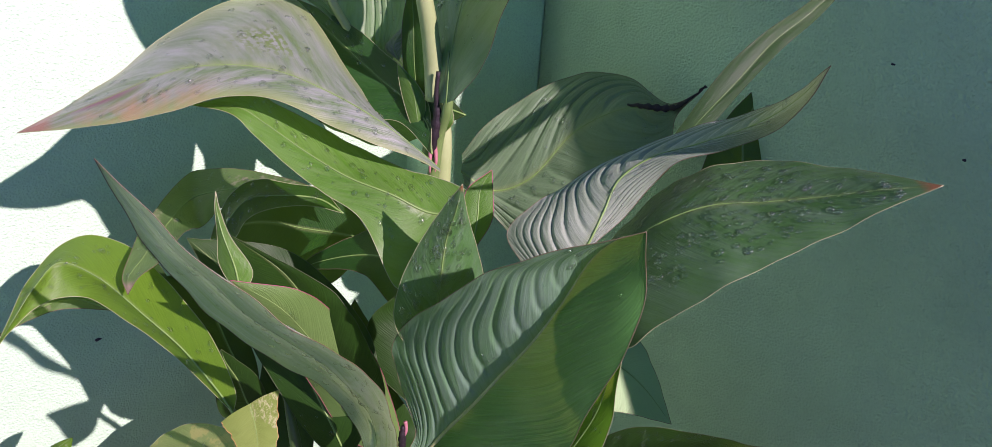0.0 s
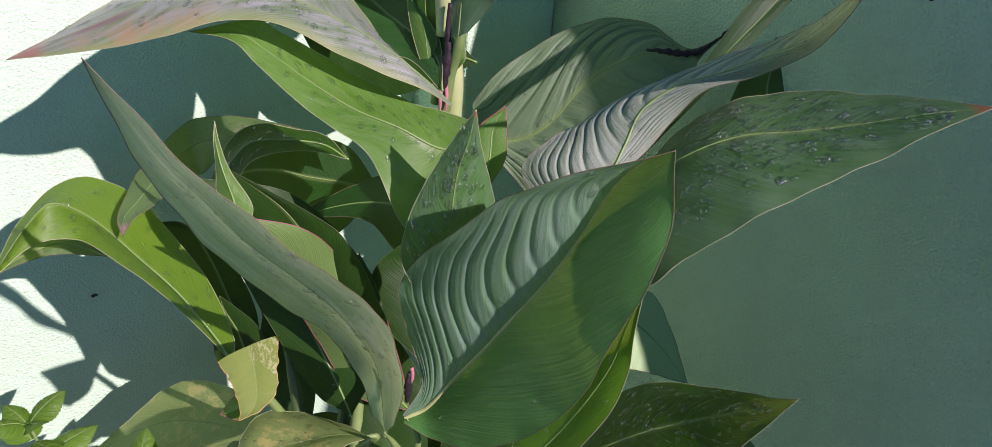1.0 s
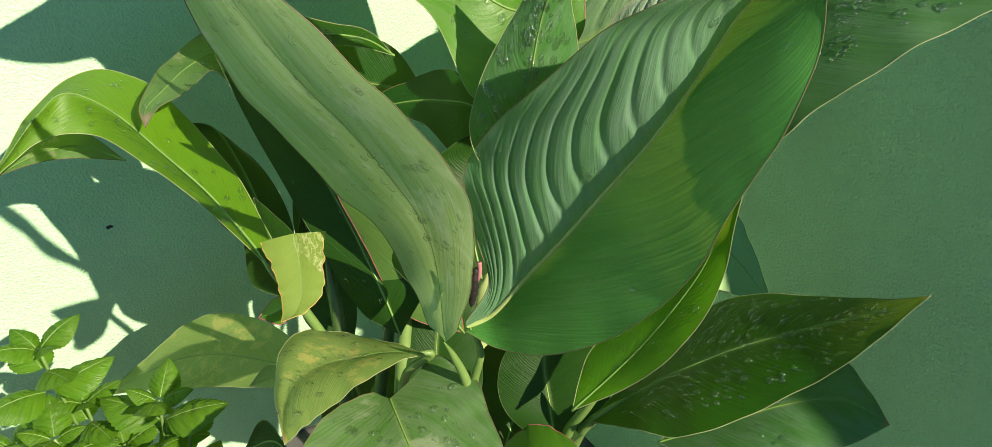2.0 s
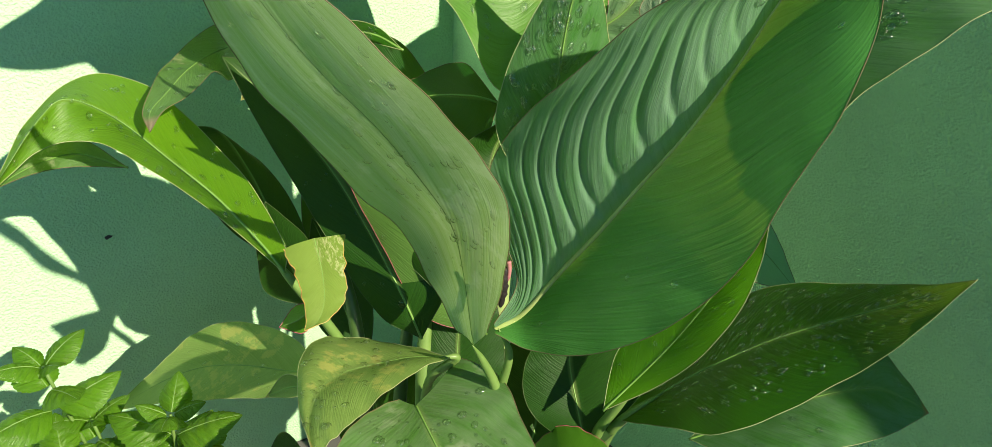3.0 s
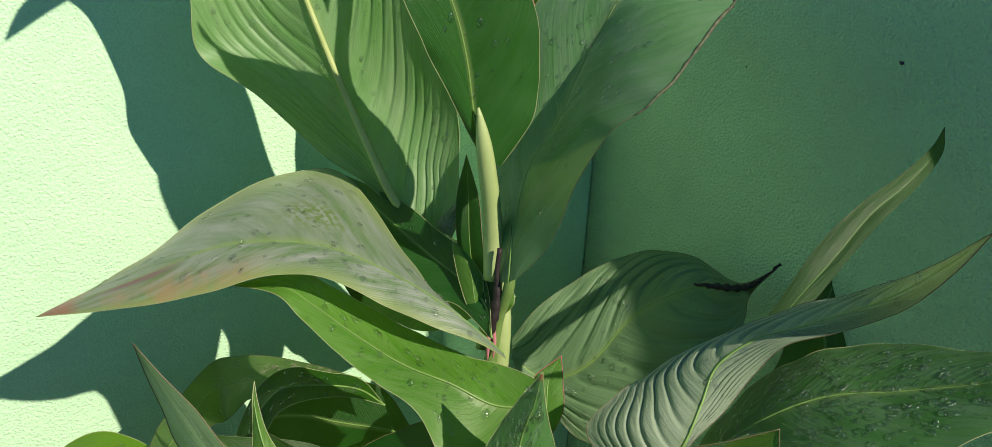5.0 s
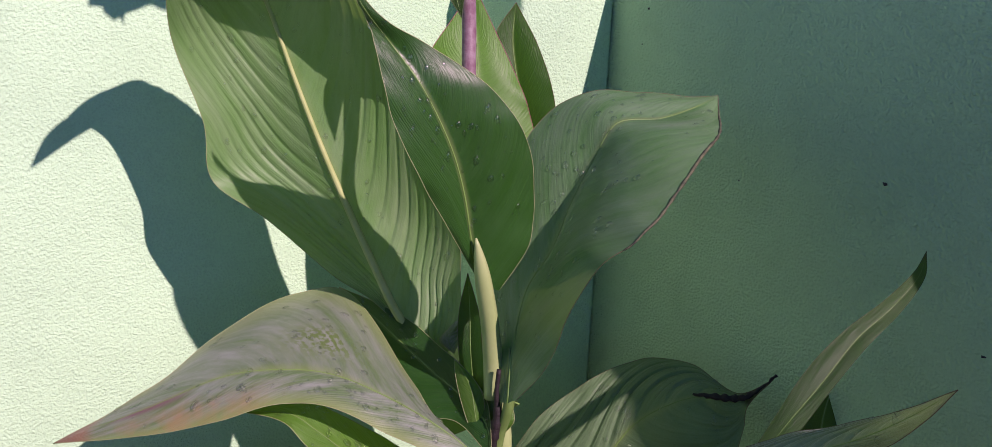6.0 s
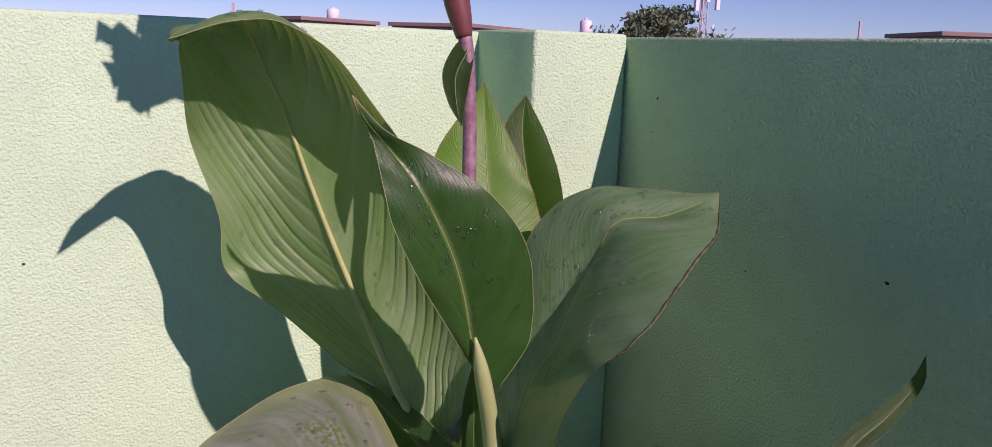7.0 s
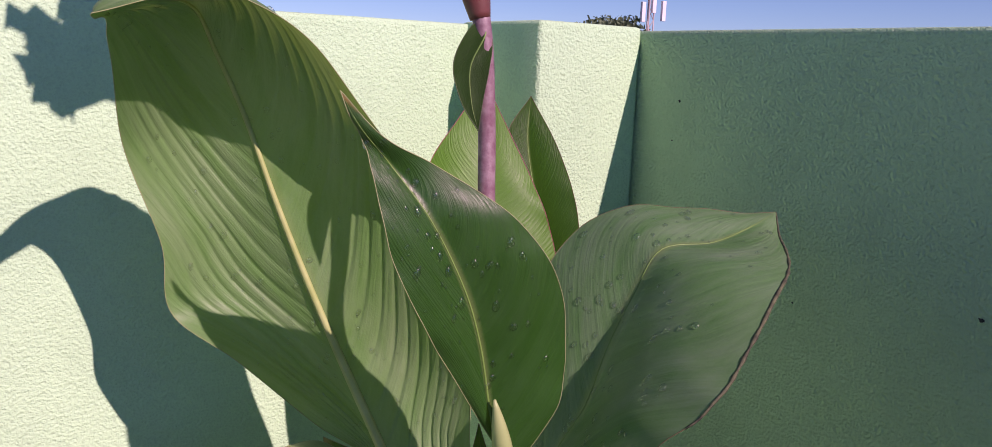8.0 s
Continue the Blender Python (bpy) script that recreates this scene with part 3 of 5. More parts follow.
leaf(canna, "deep", "dark shaded leaf behind the arching one", [
    (0.462, 0.587, 0.779),
    (0.478, 0.621, 0.810,  0.472, 0.613, 0.796,  0.462, 0.593, 0.779),
    (0.479, 0.663, 0.826,  0.467, 0.648, 0.809,  0.457, 0.635, 0.791),
    (0.473, 0.692, 0.835,  0.462, 0.680, 0.816,  0.433, 0.664, 0.790),
    (0.465, 0.727, 0.847,  0.453, 0.721, 0.830,  0.423, 0.717, 0.804),
    (0.449, 0.758, 0.857,  0.441, 0.756, 0.847,  0.412, 0.744, 0.815),
    (0.420, 0.788, 0.870),
], wet=14, bulge=0.03, rib=0.0010)
leaf(canna, "bright", "bright yellow-green leaf under the arching one", [
    (0.452, 0.519, 0.779,  0.437, 0.510, 0.764,  0.400, 0.486, 0.729),
    (0.442, 0.538, 0.782,  0.419, 0.524, 0.765,  0.378, 0.500, 0.720),
    (0.425, 0.560, 0.784,  0.397, 0.542, 0.778,  0.371, 0.541, 0.761),
    (0.400, 0.588, 0.795,  0.372, 0.568, 0.788,  0.351, 0.569, 0.779),
    (0.373, 0.612, 0.812,  0.349, 0.597, 0.804,  0.334, 0.594, 0.795),
    (0.344, 0.631, 0.831,  0.330, 0.624, 0.820,  0.318, 0.621, 0.815),
    (0.326, 0.642, 0.840,  0.315, 0.643, 0.830,  0.307, 0.639, 0.828),
    (0.286, 0.671, 0.827),
], wet=45)
leaf(canna, "waxy", "long pale leaf standing towards the viewer", [
    (0.349, 0.495, 0.548,  0.347, 0.472, 0.551,  0.349, 0.459, 0.570),
    (0.356, 0.539, 0.557,  0.352, 0.493, 0.595,  0.345, 0.441, 0.624),
    (0.330, 0.530, 0.612,  0.327, 0.472, 0.653,  0.322, 0.409, 0.686),
    (0.300, 0.529, 0.650,  0.307, 0.474, 0.688,  0.313, 0.414, 0.718),
    (0.260, 0.512, 0.705,  0.275, 0.465, 0.732,  0.287, 0.414, 0.752),
    (0.238, 0.518, 0.737,  0.248, 0.466, 0.765,  0.257, 0.411, 0.787),
    (0.221, 0.519, 0.768,  0.229, 0.475, 0.794,  0.234, 0.426, 0.813),
    (0.203, 0.503, 0.810,  0.209, 0.471, 0.826,  0.214, 0.437, 0.836),
    (0.190, 0.489, 0.848,  0.194, 0.475, 0.857,  0.197, 0.458, 0.861),
    (0.178, 0.477, 0.890),
], wet=45, bulge=0.05, rib=0.0003)
leaf(canna, "wet", "broad dark leaf covered in water drops", [
    (0.502, 0.418, 0.741),
    (0.536, 0.422, 0.769,  0.510, 0.403, 0.764,  0.459, 0.338, 0.742),
    (0.558, 0.406, 0.805,  0.523, 0.376, 0.800,  0.476, 0.315, 0.770),
    (0.574, 0.387, 0.826,  0.543, 0.351, 0.822,  0.498, 0.297, 0.797),
    (0.595, 0.360, 0.841,  0.563, 0.320, 0.835,  0.528, 0.281, 0.819),
    (0.604, 0.320, 0.854,  0.578, 0.289, 0.850,  0.557, 0.265, 0.838),
    (0.606, 0.276, 0.867,  0.589, 0.258, 0.867,  0.580, 0.247, 0.861),
    (0.601, 0.228, 0.881),
], wet=160)
leaf(canna, "wet", "small upright wet green leaf", [
    (0.394, 0.464, 0.646),
    (0.369, 0.484, 0.694,  0.394, 0.465, 0.694,  0.431, 0.455, 0.695),
    (0.372, 0.485, 0.734,  0.393, 0.461, 0.741,  0.428, 0.454, 0.739),
    (0.386, 0.478, 0.773,  0.395, 0.458, 0.781,  0.418, 0.456, 0.778),
    (0.396, 0.466, 0.803,  0.399, 0.453, 0.806,  0.410, 0.455, 0.802),
    (0.403, 0.452, 0.828),
], wet=90)
leaf(canna, "young", "small pale young leaf", [
    (0.455, 0.510, 0.722),
    (0.458, 0.526, 0.747,  0.466, 0.520, 0.747,  0.475, 0.512, 0.746),
    (0.465, 0.536, 0.767,  0.474, 0.529, 0.768,  0.482, 0.522, 0.766),
    (0.486, 0.531, 0.783),
])
leaf(canna, "pleat", "large deep green pleated leaf with a red edge", [
    (0.362, 0.470, 0.564,  0.365, 0.472, 0.557,  0.361, 0.467, 0.558),
    (0.377, 0.467, 0.592,  0.380, 0.462, 0.570,  0.373, 0.443, 0.555),
    (0.376, 0.482, 0.622,  0.394, 0.443, 0.611,  0.385, 0.404, 0.573),
    (0.371, 0.490, 0.651,  0.402, 0.422, 0.649,  0.397, 0.366, 0.608),
    (0.370, 0.490, 0.678,  0.412, 0.405, 0.685,  0.407, 0.339, 0.647),
    (0.371, 0.460, 0.721,  0.422, 0.384, 0.727,  0.411, 0.320, 0.689),
    (0.375, 0.417, 0.766,  0.430, 0.367, 0.768,  0.417, 0.310, 0.734),
    (0.382, 0.386, 0.801,  0.437, 0.352, 0.810,  0.427, 0.302, 0.768),
    (0.399, 0.353, 0.826,  0.438, 0.332, 0.837,  0.438, 0.303, 0.806),
    (0.438, 0.310, 0.854),
], wet=8, rib=0.0024, bulge=-0.04, pleat_side=-1, folds=14, pale_rib=True)
leaf(canna, "fold", "ribbed leaf with a black withered tip", [
    (0.582, 0.717, 0.694,  0.572, 0.703, 0.682,  0.566, 0.688, 0.676),
    (0.607, 0.712, 0.725,  0.599, 0.681, 0.662,  0.596, 0.658, 0.634),
    (0.645, 0.698, 0.754,  0.629, 0.654, 0.682,  0.609, 0.629, 0.617),
    (0.681, 0.681, 0.776,  0.666, 0.636, 0.734,  0.645, 0.587, 0.626),
    (0.711, 0.656, 0.788,  0.687, 0.606, 0.765,  0.679, 0.555, 0.687),
    (0.727, 0.621, 0.790,  0.706, 0.585, 0.776,  0.701, 0.542, 0.726),
    (0.725, 0.588, 0.785,  0.711, 0.564, 0.778,  0.715, 0.544, 0.757),
    (0.724, 0.558, 0.786,  0.720, 0.551, 0.783,  0.717, 0.544, 0.780),
    (0.737, 0.534, 0.807),
], wet=60, folds=9)
leaf(canna, "silver", "silvery striped twisted leaf", [
    (0.450, 0.433, 0.755,  0.469, 0.405, 0.760,  0.480, 0.399, 0.776),
    (0.451, 0.460, 0.769,  0.482, 0.402, 0.782,  0.488, 0.399, 0.784),
    (0.475, 0.462, 0.785,  0.497, 0.406, 0.802,  0.508, 0.396, 0.799),
    (0.501, 0.465, 0.791,  0.512, 0.410, 0.823,  0.526, 0.391, 0.823),
    (0.534, 0.453, 0.810,  0.532, 0.400, 0.841,  0.539, 0.380, 0.845),
    (0.565, 0.421, 0.841,  0.548, 0.380, 0.855,  0.554, 0.358, 0.859),
    (0.575, 0.374, 0.873,  0.557, 0.341, 0.884,  0.556, 0.323, 0.887),
    (0.561, 0.324, 0.908,  0.547, 0.307, 0.916,  0.540, 0.294, 0.921),
    (0.505, 0.263, 0.961),
], wet=10)
leaf(canna, "strap", "narrow upright strap-shaped leaf", [
    (0.563, 0.445, 0.766),
    (0.573, 0.438, 0.802,  0.578, 0.434, 0.801,  0.579, 0.426, 0.805),
    (0.593, 0.428, 0.846,  0.596, 0.420, 0.844,  0.600, 0.412, 0.841),
    (0.622, 0.424, 0.884,  0.626, 0.413, 0.877,  0.629, 0.406, 0.875),
    (0.654, 0.419, 0.910,  0.658, 0.411, 0.905,  0.660, 0.403, 0.902),
    (0.686, 0.412, 0.929,  0.691, 0.407, 0.925,  0.696, 0.402, 0.923),
    (0.720, 0.411, 0.947,  0.723, 0.408, 0.945,  0.726, 0.405, 0.944),
    (0.737, 0.413, 0.961),
], rib=0.0004, rim=0.0002)
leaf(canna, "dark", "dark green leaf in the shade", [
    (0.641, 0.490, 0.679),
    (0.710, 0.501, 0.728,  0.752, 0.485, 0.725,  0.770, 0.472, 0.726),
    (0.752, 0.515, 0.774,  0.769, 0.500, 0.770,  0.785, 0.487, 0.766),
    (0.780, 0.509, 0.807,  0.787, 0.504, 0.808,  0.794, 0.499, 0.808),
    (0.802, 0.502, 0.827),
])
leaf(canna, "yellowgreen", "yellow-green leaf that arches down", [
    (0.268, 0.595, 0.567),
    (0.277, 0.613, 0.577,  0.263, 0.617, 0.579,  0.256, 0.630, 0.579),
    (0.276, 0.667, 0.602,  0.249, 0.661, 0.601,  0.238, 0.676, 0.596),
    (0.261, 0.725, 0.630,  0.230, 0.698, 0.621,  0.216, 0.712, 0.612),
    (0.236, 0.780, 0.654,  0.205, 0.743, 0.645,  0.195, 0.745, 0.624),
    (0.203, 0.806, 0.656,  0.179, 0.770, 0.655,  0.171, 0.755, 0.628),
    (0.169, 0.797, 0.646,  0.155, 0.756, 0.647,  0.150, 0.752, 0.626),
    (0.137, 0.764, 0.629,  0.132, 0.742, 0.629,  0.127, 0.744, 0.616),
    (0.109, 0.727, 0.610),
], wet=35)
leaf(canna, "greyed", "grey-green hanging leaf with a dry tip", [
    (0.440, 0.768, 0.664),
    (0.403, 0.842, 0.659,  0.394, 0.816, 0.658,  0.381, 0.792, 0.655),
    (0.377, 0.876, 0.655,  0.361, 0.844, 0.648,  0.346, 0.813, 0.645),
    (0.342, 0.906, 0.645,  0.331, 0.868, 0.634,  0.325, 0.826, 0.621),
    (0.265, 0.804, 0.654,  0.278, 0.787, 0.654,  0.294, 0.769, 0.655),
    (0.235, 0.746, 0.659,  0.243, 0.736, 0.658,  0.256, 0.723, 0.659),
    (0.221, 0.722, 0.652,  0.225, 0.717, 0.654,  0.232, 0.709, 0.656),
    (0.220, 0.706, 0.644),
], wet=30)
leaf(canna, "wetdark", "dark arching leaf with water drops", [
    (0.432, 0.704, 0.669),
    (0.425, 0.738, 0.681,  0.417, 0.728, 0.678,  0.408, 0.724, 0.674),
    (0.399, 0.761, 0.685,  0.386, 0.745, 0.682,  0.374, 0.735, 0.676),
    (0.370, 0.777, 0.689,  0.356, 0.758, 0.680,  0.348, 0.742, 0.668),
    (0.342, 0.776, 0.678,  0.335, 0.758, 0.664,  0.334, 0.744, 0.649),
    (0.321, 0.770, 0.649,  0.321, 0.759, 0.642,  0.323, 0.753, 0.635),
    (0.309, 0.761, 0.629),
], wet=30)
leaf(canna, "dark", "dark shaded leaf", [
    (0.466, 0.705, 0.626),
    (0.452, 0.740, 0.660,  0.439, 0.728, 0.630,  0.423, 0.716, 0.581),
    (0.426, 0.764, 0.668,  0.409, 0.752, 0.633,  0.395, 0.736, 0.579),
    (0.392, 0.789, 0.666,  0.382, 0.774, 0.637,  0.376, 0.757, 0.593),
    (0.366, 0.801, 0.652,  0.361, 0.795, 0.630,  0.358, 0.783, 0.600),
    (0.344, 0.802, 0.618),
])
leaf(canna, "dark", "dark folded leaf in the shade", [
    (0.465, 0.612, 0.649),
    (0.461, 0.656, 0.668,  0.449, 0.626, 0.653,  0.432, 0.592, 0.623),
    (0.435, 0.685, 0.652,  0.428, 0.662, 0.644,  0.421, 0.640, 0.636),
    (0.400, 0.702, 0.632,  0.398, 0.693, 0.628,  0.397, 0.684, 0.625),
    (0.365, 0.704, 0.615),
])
leaf(canna, "bright", "narrow bright green young leaf", [
    (0.279, 0.574, 0.701),
    (0.272, 0.595, 0.721,  0.280, 0.582, 0.723,  0.292, 0.578, 0.719),
    (0.275, 0.602, 0.746,  0.277, 0.594, 0.749,  0.283, 0.595, 0.745),
    (0.277, 0.607, 0.766,  0.278, 0.606, 0.766,  0.280, 0.604, 0.765),
    (0.281, 0.613, 0.778),
])
leaf(canna, "pink", "pale leaf with a pink edge", [
    (0.411, 0.542, 0.485),
    (0.368, 0.564, 0.506,  0.389, 0.551, 0.522,  0.405, 0.551, 0.538),
    (0.338, 0.576, 0.574,  0.358, 0.557, 0.593,  0.384, 0.553, 0.614),
    (0.311, 0.573, 0.637,  0.327, 0.555, 0.653,  0.349, 0.552, 0.672),
    (0.291, 0.569, 0.681,  0.302, 0.554, 0.696,  0.319, 0.550, 0.708),
    (0.270, 0.565, 0.726),
], wet=6)
leaf(canna, "shade", "dark narrow leaf in the shade", [
    (0.357, 0.554, 0.496),
    (0.335, 0.582, 0.511,  0.349, 0.570, 0.532,  0.382, 0.550, 0.551),
    (0.315, 0.617, 0.563,  0.339, 0.603, 0.578,  0.400, 0.582, 0.598),
    (0.302, 0.642, 0.605,  0.326, 0.635, 0.619,  0.382, 0.622, 0.645),
    (0.286, 0.662, 0.651,  0.302, 0.657, 0.660,  0.347, 0.657, 0.680),
    (0.272, 0.683, 0.700),
], wet=6)
leaf(canna, "yellow", "yellowed torn leaf end with dry specks", [
    (0.230, 0.497, 0.655,  0.261, 0.523, 0.638,  0.296, 0.555, 0.612),
    (0.238, 0.501, 0.633,  0.261, 0.515, 0.617,  0.284, 0.531, 0.602),
    (0.243, 0.505, 0.609,  0.259, 0.511, 0.598,  0.277, 0.518, 0.590),
    (0.245, 0.508, 0.592,  0.252, 0.508, 0.587,  0.263, 0.513, 0.582),
    (0.244, 0.510, 0.582),
], rib=0.0003)
leaf(canna, "young", "small curled green leaf end", [
    (0.264, 0.532, 0.583),
    (0.251, 0.539, 0.580,  0.248, 0.524, 0.581,  0.250, 0.523, 0.570),
    (0.237, 0.534, 0.572),
], rib=0.001)
leaf(canna, "yellowwet", "yellow-green leaf drooping with water drops", [
    (0.350, 0.504, 0.516),
    (0.341, 0.545, 0.502,  0.331, 0.524, 0.511,  0.322, 0.501, 0.520),
    (0.326, 0.581, 0.490,  0.306, 0.535, 0.508,  0.287, 0.488, 0.525),
    (0.300, 0.596, 0.495,  0.280, 0.535, 0.512,  0.260, 0.475, 0.528),
    (0.266, 0.571, 0.511,  0.253, 0.518, 0.521,  0.241, 0.466, 0.531),
    (0.237, 0.514, 0.522,  0.232, 0.487, 0.527,  0.227, 0.459, 0.531),
    (0.219, 0.451, 0.536),
], wet=26, rib=0.0003, bulge=0.07)
leaf(canna, "stained", "stained grey-green hanging leaf", [
    (0.312, 0.512, 0.489,  0.318, 0.499, 0.490,  0.362, 0.513, 0.505),
    (0.279, 0.506, 0.494,  0.311, 0.472, 0.493,  0.373, 0.474, 0.509),
    (0.246, 0.486, 0.494,  0.305, 0.441, 0.491,  0.366, 0.437, 0.499),
    (0.230, 0.463, 0.482,  0.301, 0.411, 0.484,  0.359, 0.406, 0.487),
    (0.245, 0.419, 0.462,  0.300, 0.384, 0.470,  0.336, 0.380, 0.476),
    (0.302, 0.363, 0.455),
], wet=30, rib=0.0009)
leaf(canna, "young", "light green low leaf", [
    (0.415, 0.484, 0.401,  0.400, 0.455, 0.407,  0.384, 0.428, 0.413),
    (0.435, 0.471, 0.429,  0.416, 0.438, 0.434,  0.401, 0.409, 0.428),
    (0.450, 0.445, 0.431,  0.433, 0.413, 0.441,  0.421, 0.396, 0.430),
    (0.446, 0.398, 0.434),
])
leaf(canna, "yellowwet", "yellowing low leaf with a dry tip", [
    (0.314, 0.651, 0.410),
    (0.317, 0.715, 0.404,  0.298, 0.687, 0.394,  0.284, 0.660, 0.392),
    (0.292, 0.778, 0.393,  0.271, 0.732, 0.381,  0.257, 0.695, 0.376),
    (0.260, 0.813, 0.374,  0.244, 0.767, 0.366,  0.231, 0.728, 0.361),
    (0.227, 0.820, 0.351,  0.217, 0.790, 0.348,  0.207, 0.766, 0.341),
    (0.189, 0.820, 0.326,  0.190, 0.810, 0.325,  0.185, 0.795, 0.324),
    (0.161, 0.820, 0.309),
], wet=12, rib=0.0008)
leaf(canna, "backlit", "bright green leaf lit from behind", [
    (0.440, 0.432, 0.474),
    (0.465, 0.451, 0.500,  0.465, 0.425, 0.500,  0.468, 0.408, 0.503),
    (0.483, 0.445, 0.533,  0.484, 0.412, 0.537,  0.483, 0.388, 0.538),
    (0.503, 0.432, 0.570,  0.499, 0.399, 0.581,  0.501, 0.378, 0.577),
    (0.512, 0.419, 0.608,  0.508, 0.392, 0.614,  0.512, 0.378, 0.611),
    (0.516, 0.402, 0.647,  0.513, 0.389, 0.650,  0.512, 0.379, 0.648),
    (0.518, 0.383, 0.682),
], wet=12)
leaf(canna, "wetdark", "dark green low leaf covered in water drops", [
    (0.465, 0.437, 0.447),
    (0.522, 0.440, 0.483,  0.498, 0.415, 0.484,  0.461, 0.388, 0.482),
    (0.556, 0.428, 0.524,  0.523, 0.393, 0.514,  0.473, 0.350, 0.501),
    (0.572, 0.404, 0.554,  0.545, 0.370, 0.540,  0.507, 0.330, 0.520),
    (0.585, 0.366, 0.575,  0.564, 0.341, 0.567,  0.542, 0.312, 0.546),
    (0.593, 0.324, 0.596,  0.575, 0.311, 0.595,  0.558, 0.294, 0.579),
    (0.586, 0.293, 0.618,  0.580, 0.289, 0.617,  0.572, 0.282, 0.612),
    (0.582, 0.274, 0.634),
], wet=140)
leaf(canna, "wet", "grey-green low leaf", [
    (0.525, 0.412, 0.414),
    (0.580, 0.404, 0.458,  0.560, 0.382, 0.443,  0.535, 0.356, 0.430),
    (0.619, 0.378, 0.484,  0.593, 0.353, 0.472,  0.569, 0.322, 0.454),
    (0.644, 0.347, 0.503,  0.620, 0.327, 0.487,  0.602, 0.300, 0.468),
    (0.643, 0.314, 0.493,  0.630, 0.303, 0.488,  0.623, 0.292, 0.478),
    (0.634, 0.288, 0.485),
], wet=12)
leaf(canna, "dull", "dull green leaf near the wall", [
    (0.581, 0.483, 0.580),
    (0.647, 0.490, 0.572,  0.621, 0.476, 0.552,  0.587, 0.454, 0.534),
    (0.660, 0.464, 0.539,  0.640, 0.455, 0.530,  0.612, 0.442, 0.520),
    (0.649, 0.421, 0.505),
])
leaf(canna, "greyed", "grey-green folded leaf underside", [
    (0.214, 0.772, 0.587),
    (0.189, 0.804, 0.605,  0.184, 0.800, 0.595,  0.177, 0.798, 0.586),
    (0.153, 0.789, 0.609,  0.149, 0.786, 0.600,  0.145, 0.784, 0.594),
    (0.114, 0.766, 0.597),
], rib=0.001)
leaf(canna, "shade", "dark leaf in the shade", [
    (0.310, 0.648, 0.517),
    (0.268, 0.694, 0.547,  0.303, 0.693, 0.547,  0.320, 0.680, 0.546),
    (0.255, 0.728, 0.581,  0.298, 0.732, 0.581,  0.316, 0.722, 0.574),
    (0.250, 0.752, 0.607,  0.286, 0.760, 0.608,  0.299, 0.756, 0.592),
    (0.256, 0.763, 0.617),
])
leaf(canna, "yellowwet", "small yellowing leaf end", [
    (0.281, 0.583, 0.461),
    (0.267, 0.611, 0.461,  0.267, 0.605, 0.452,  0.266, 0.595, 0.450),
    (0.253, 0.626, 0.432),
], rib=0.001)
leaf(canna, "shade", "leaf deep in the plant, darkened for shade", [
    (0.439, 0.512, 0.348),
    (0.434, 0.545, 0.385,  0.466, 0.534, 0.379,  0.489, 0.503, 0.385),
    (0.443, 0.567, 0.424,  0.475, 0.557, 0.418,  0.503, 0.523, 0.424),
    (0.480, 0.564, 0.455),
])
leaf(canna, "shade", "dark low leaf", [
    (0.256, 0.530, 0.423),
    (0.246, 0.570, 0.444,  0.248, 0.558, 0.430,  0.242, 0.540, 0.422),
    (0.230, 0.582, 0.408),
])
leaf(canna, "shade", "leaf deep in the plant, darkened for shade", [
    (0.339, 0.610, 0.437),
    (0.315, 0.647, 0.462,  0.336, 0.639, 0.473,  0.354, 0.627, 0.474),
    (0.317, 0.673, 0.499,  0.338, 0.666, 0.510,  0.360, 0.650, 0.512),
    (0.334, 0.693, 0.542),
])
# Added out of sight behind the long leaf, to widen its wall shadow.
leaf(canna, "shade", "hidden leaf added behind the long pale one to shade the wall", [
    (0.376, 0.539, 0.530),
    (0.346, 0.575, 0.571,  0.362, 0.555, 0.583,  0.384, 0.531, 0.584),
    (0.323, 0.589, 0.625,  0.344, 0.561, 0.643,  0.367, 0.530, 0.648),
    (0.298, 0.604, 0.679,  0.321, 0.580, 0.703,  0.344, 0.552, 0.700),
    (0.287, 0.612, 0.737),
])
# Added behind the pleated leaf, unseen, to keep sun off the north wall.
leaf(canna, "shade", "leaf deep in the plant, darkened for shade", [
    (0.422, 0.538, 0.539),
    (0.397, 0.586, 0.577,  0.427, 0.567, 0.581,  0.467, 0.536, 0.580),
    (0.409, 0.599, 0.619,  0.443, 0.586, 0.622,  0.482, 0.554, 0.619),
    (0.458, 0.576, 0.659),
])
# Another added sun blocker, hidden behind the long leaf.
leaf(canna, "shade", "leaf deep in the plant, darkened for shade", [
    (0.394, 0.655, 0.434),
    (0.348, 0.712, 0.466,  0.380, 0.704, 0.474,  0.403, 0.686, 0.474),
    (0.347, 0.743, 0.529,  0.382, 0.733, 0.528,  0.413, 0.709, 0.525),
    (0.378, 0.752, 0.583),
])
leaf(canna, "bright", "pale green leaf sheath round the stem", [
    (0.474, 0.615, 0.770),
    (0.463, 0.624, 0.791,  0.467, 0.619, 0.795,  0.474, 0.618, 0.797),
    (0.463, 0.641, 0.813,  0.469, 0.631, 0.818,  0.476, 0.624, 0.814),
    (0.466, 0.654, 0.830,  0.468, 0.645, 0.831,  0.474, 0.638, 0.826),
    (0.467, 0.656, 0.837),
], rib=0.0004)
leaf(canna, "pale", "pale lit leaf base", [
    (0.488, 0.691, 0.825),
    (0.482, 0.706, 0.833,  0.486, 0.697, 0.837,  0.494, 0.691, 0.837),
    (0.491, 0.705, 0.845,  0.494, 0.696, 0.850,  0.501, 0.693, 0.853),
    (0.506, 0.695, 0.866),
], rib=0.0004)
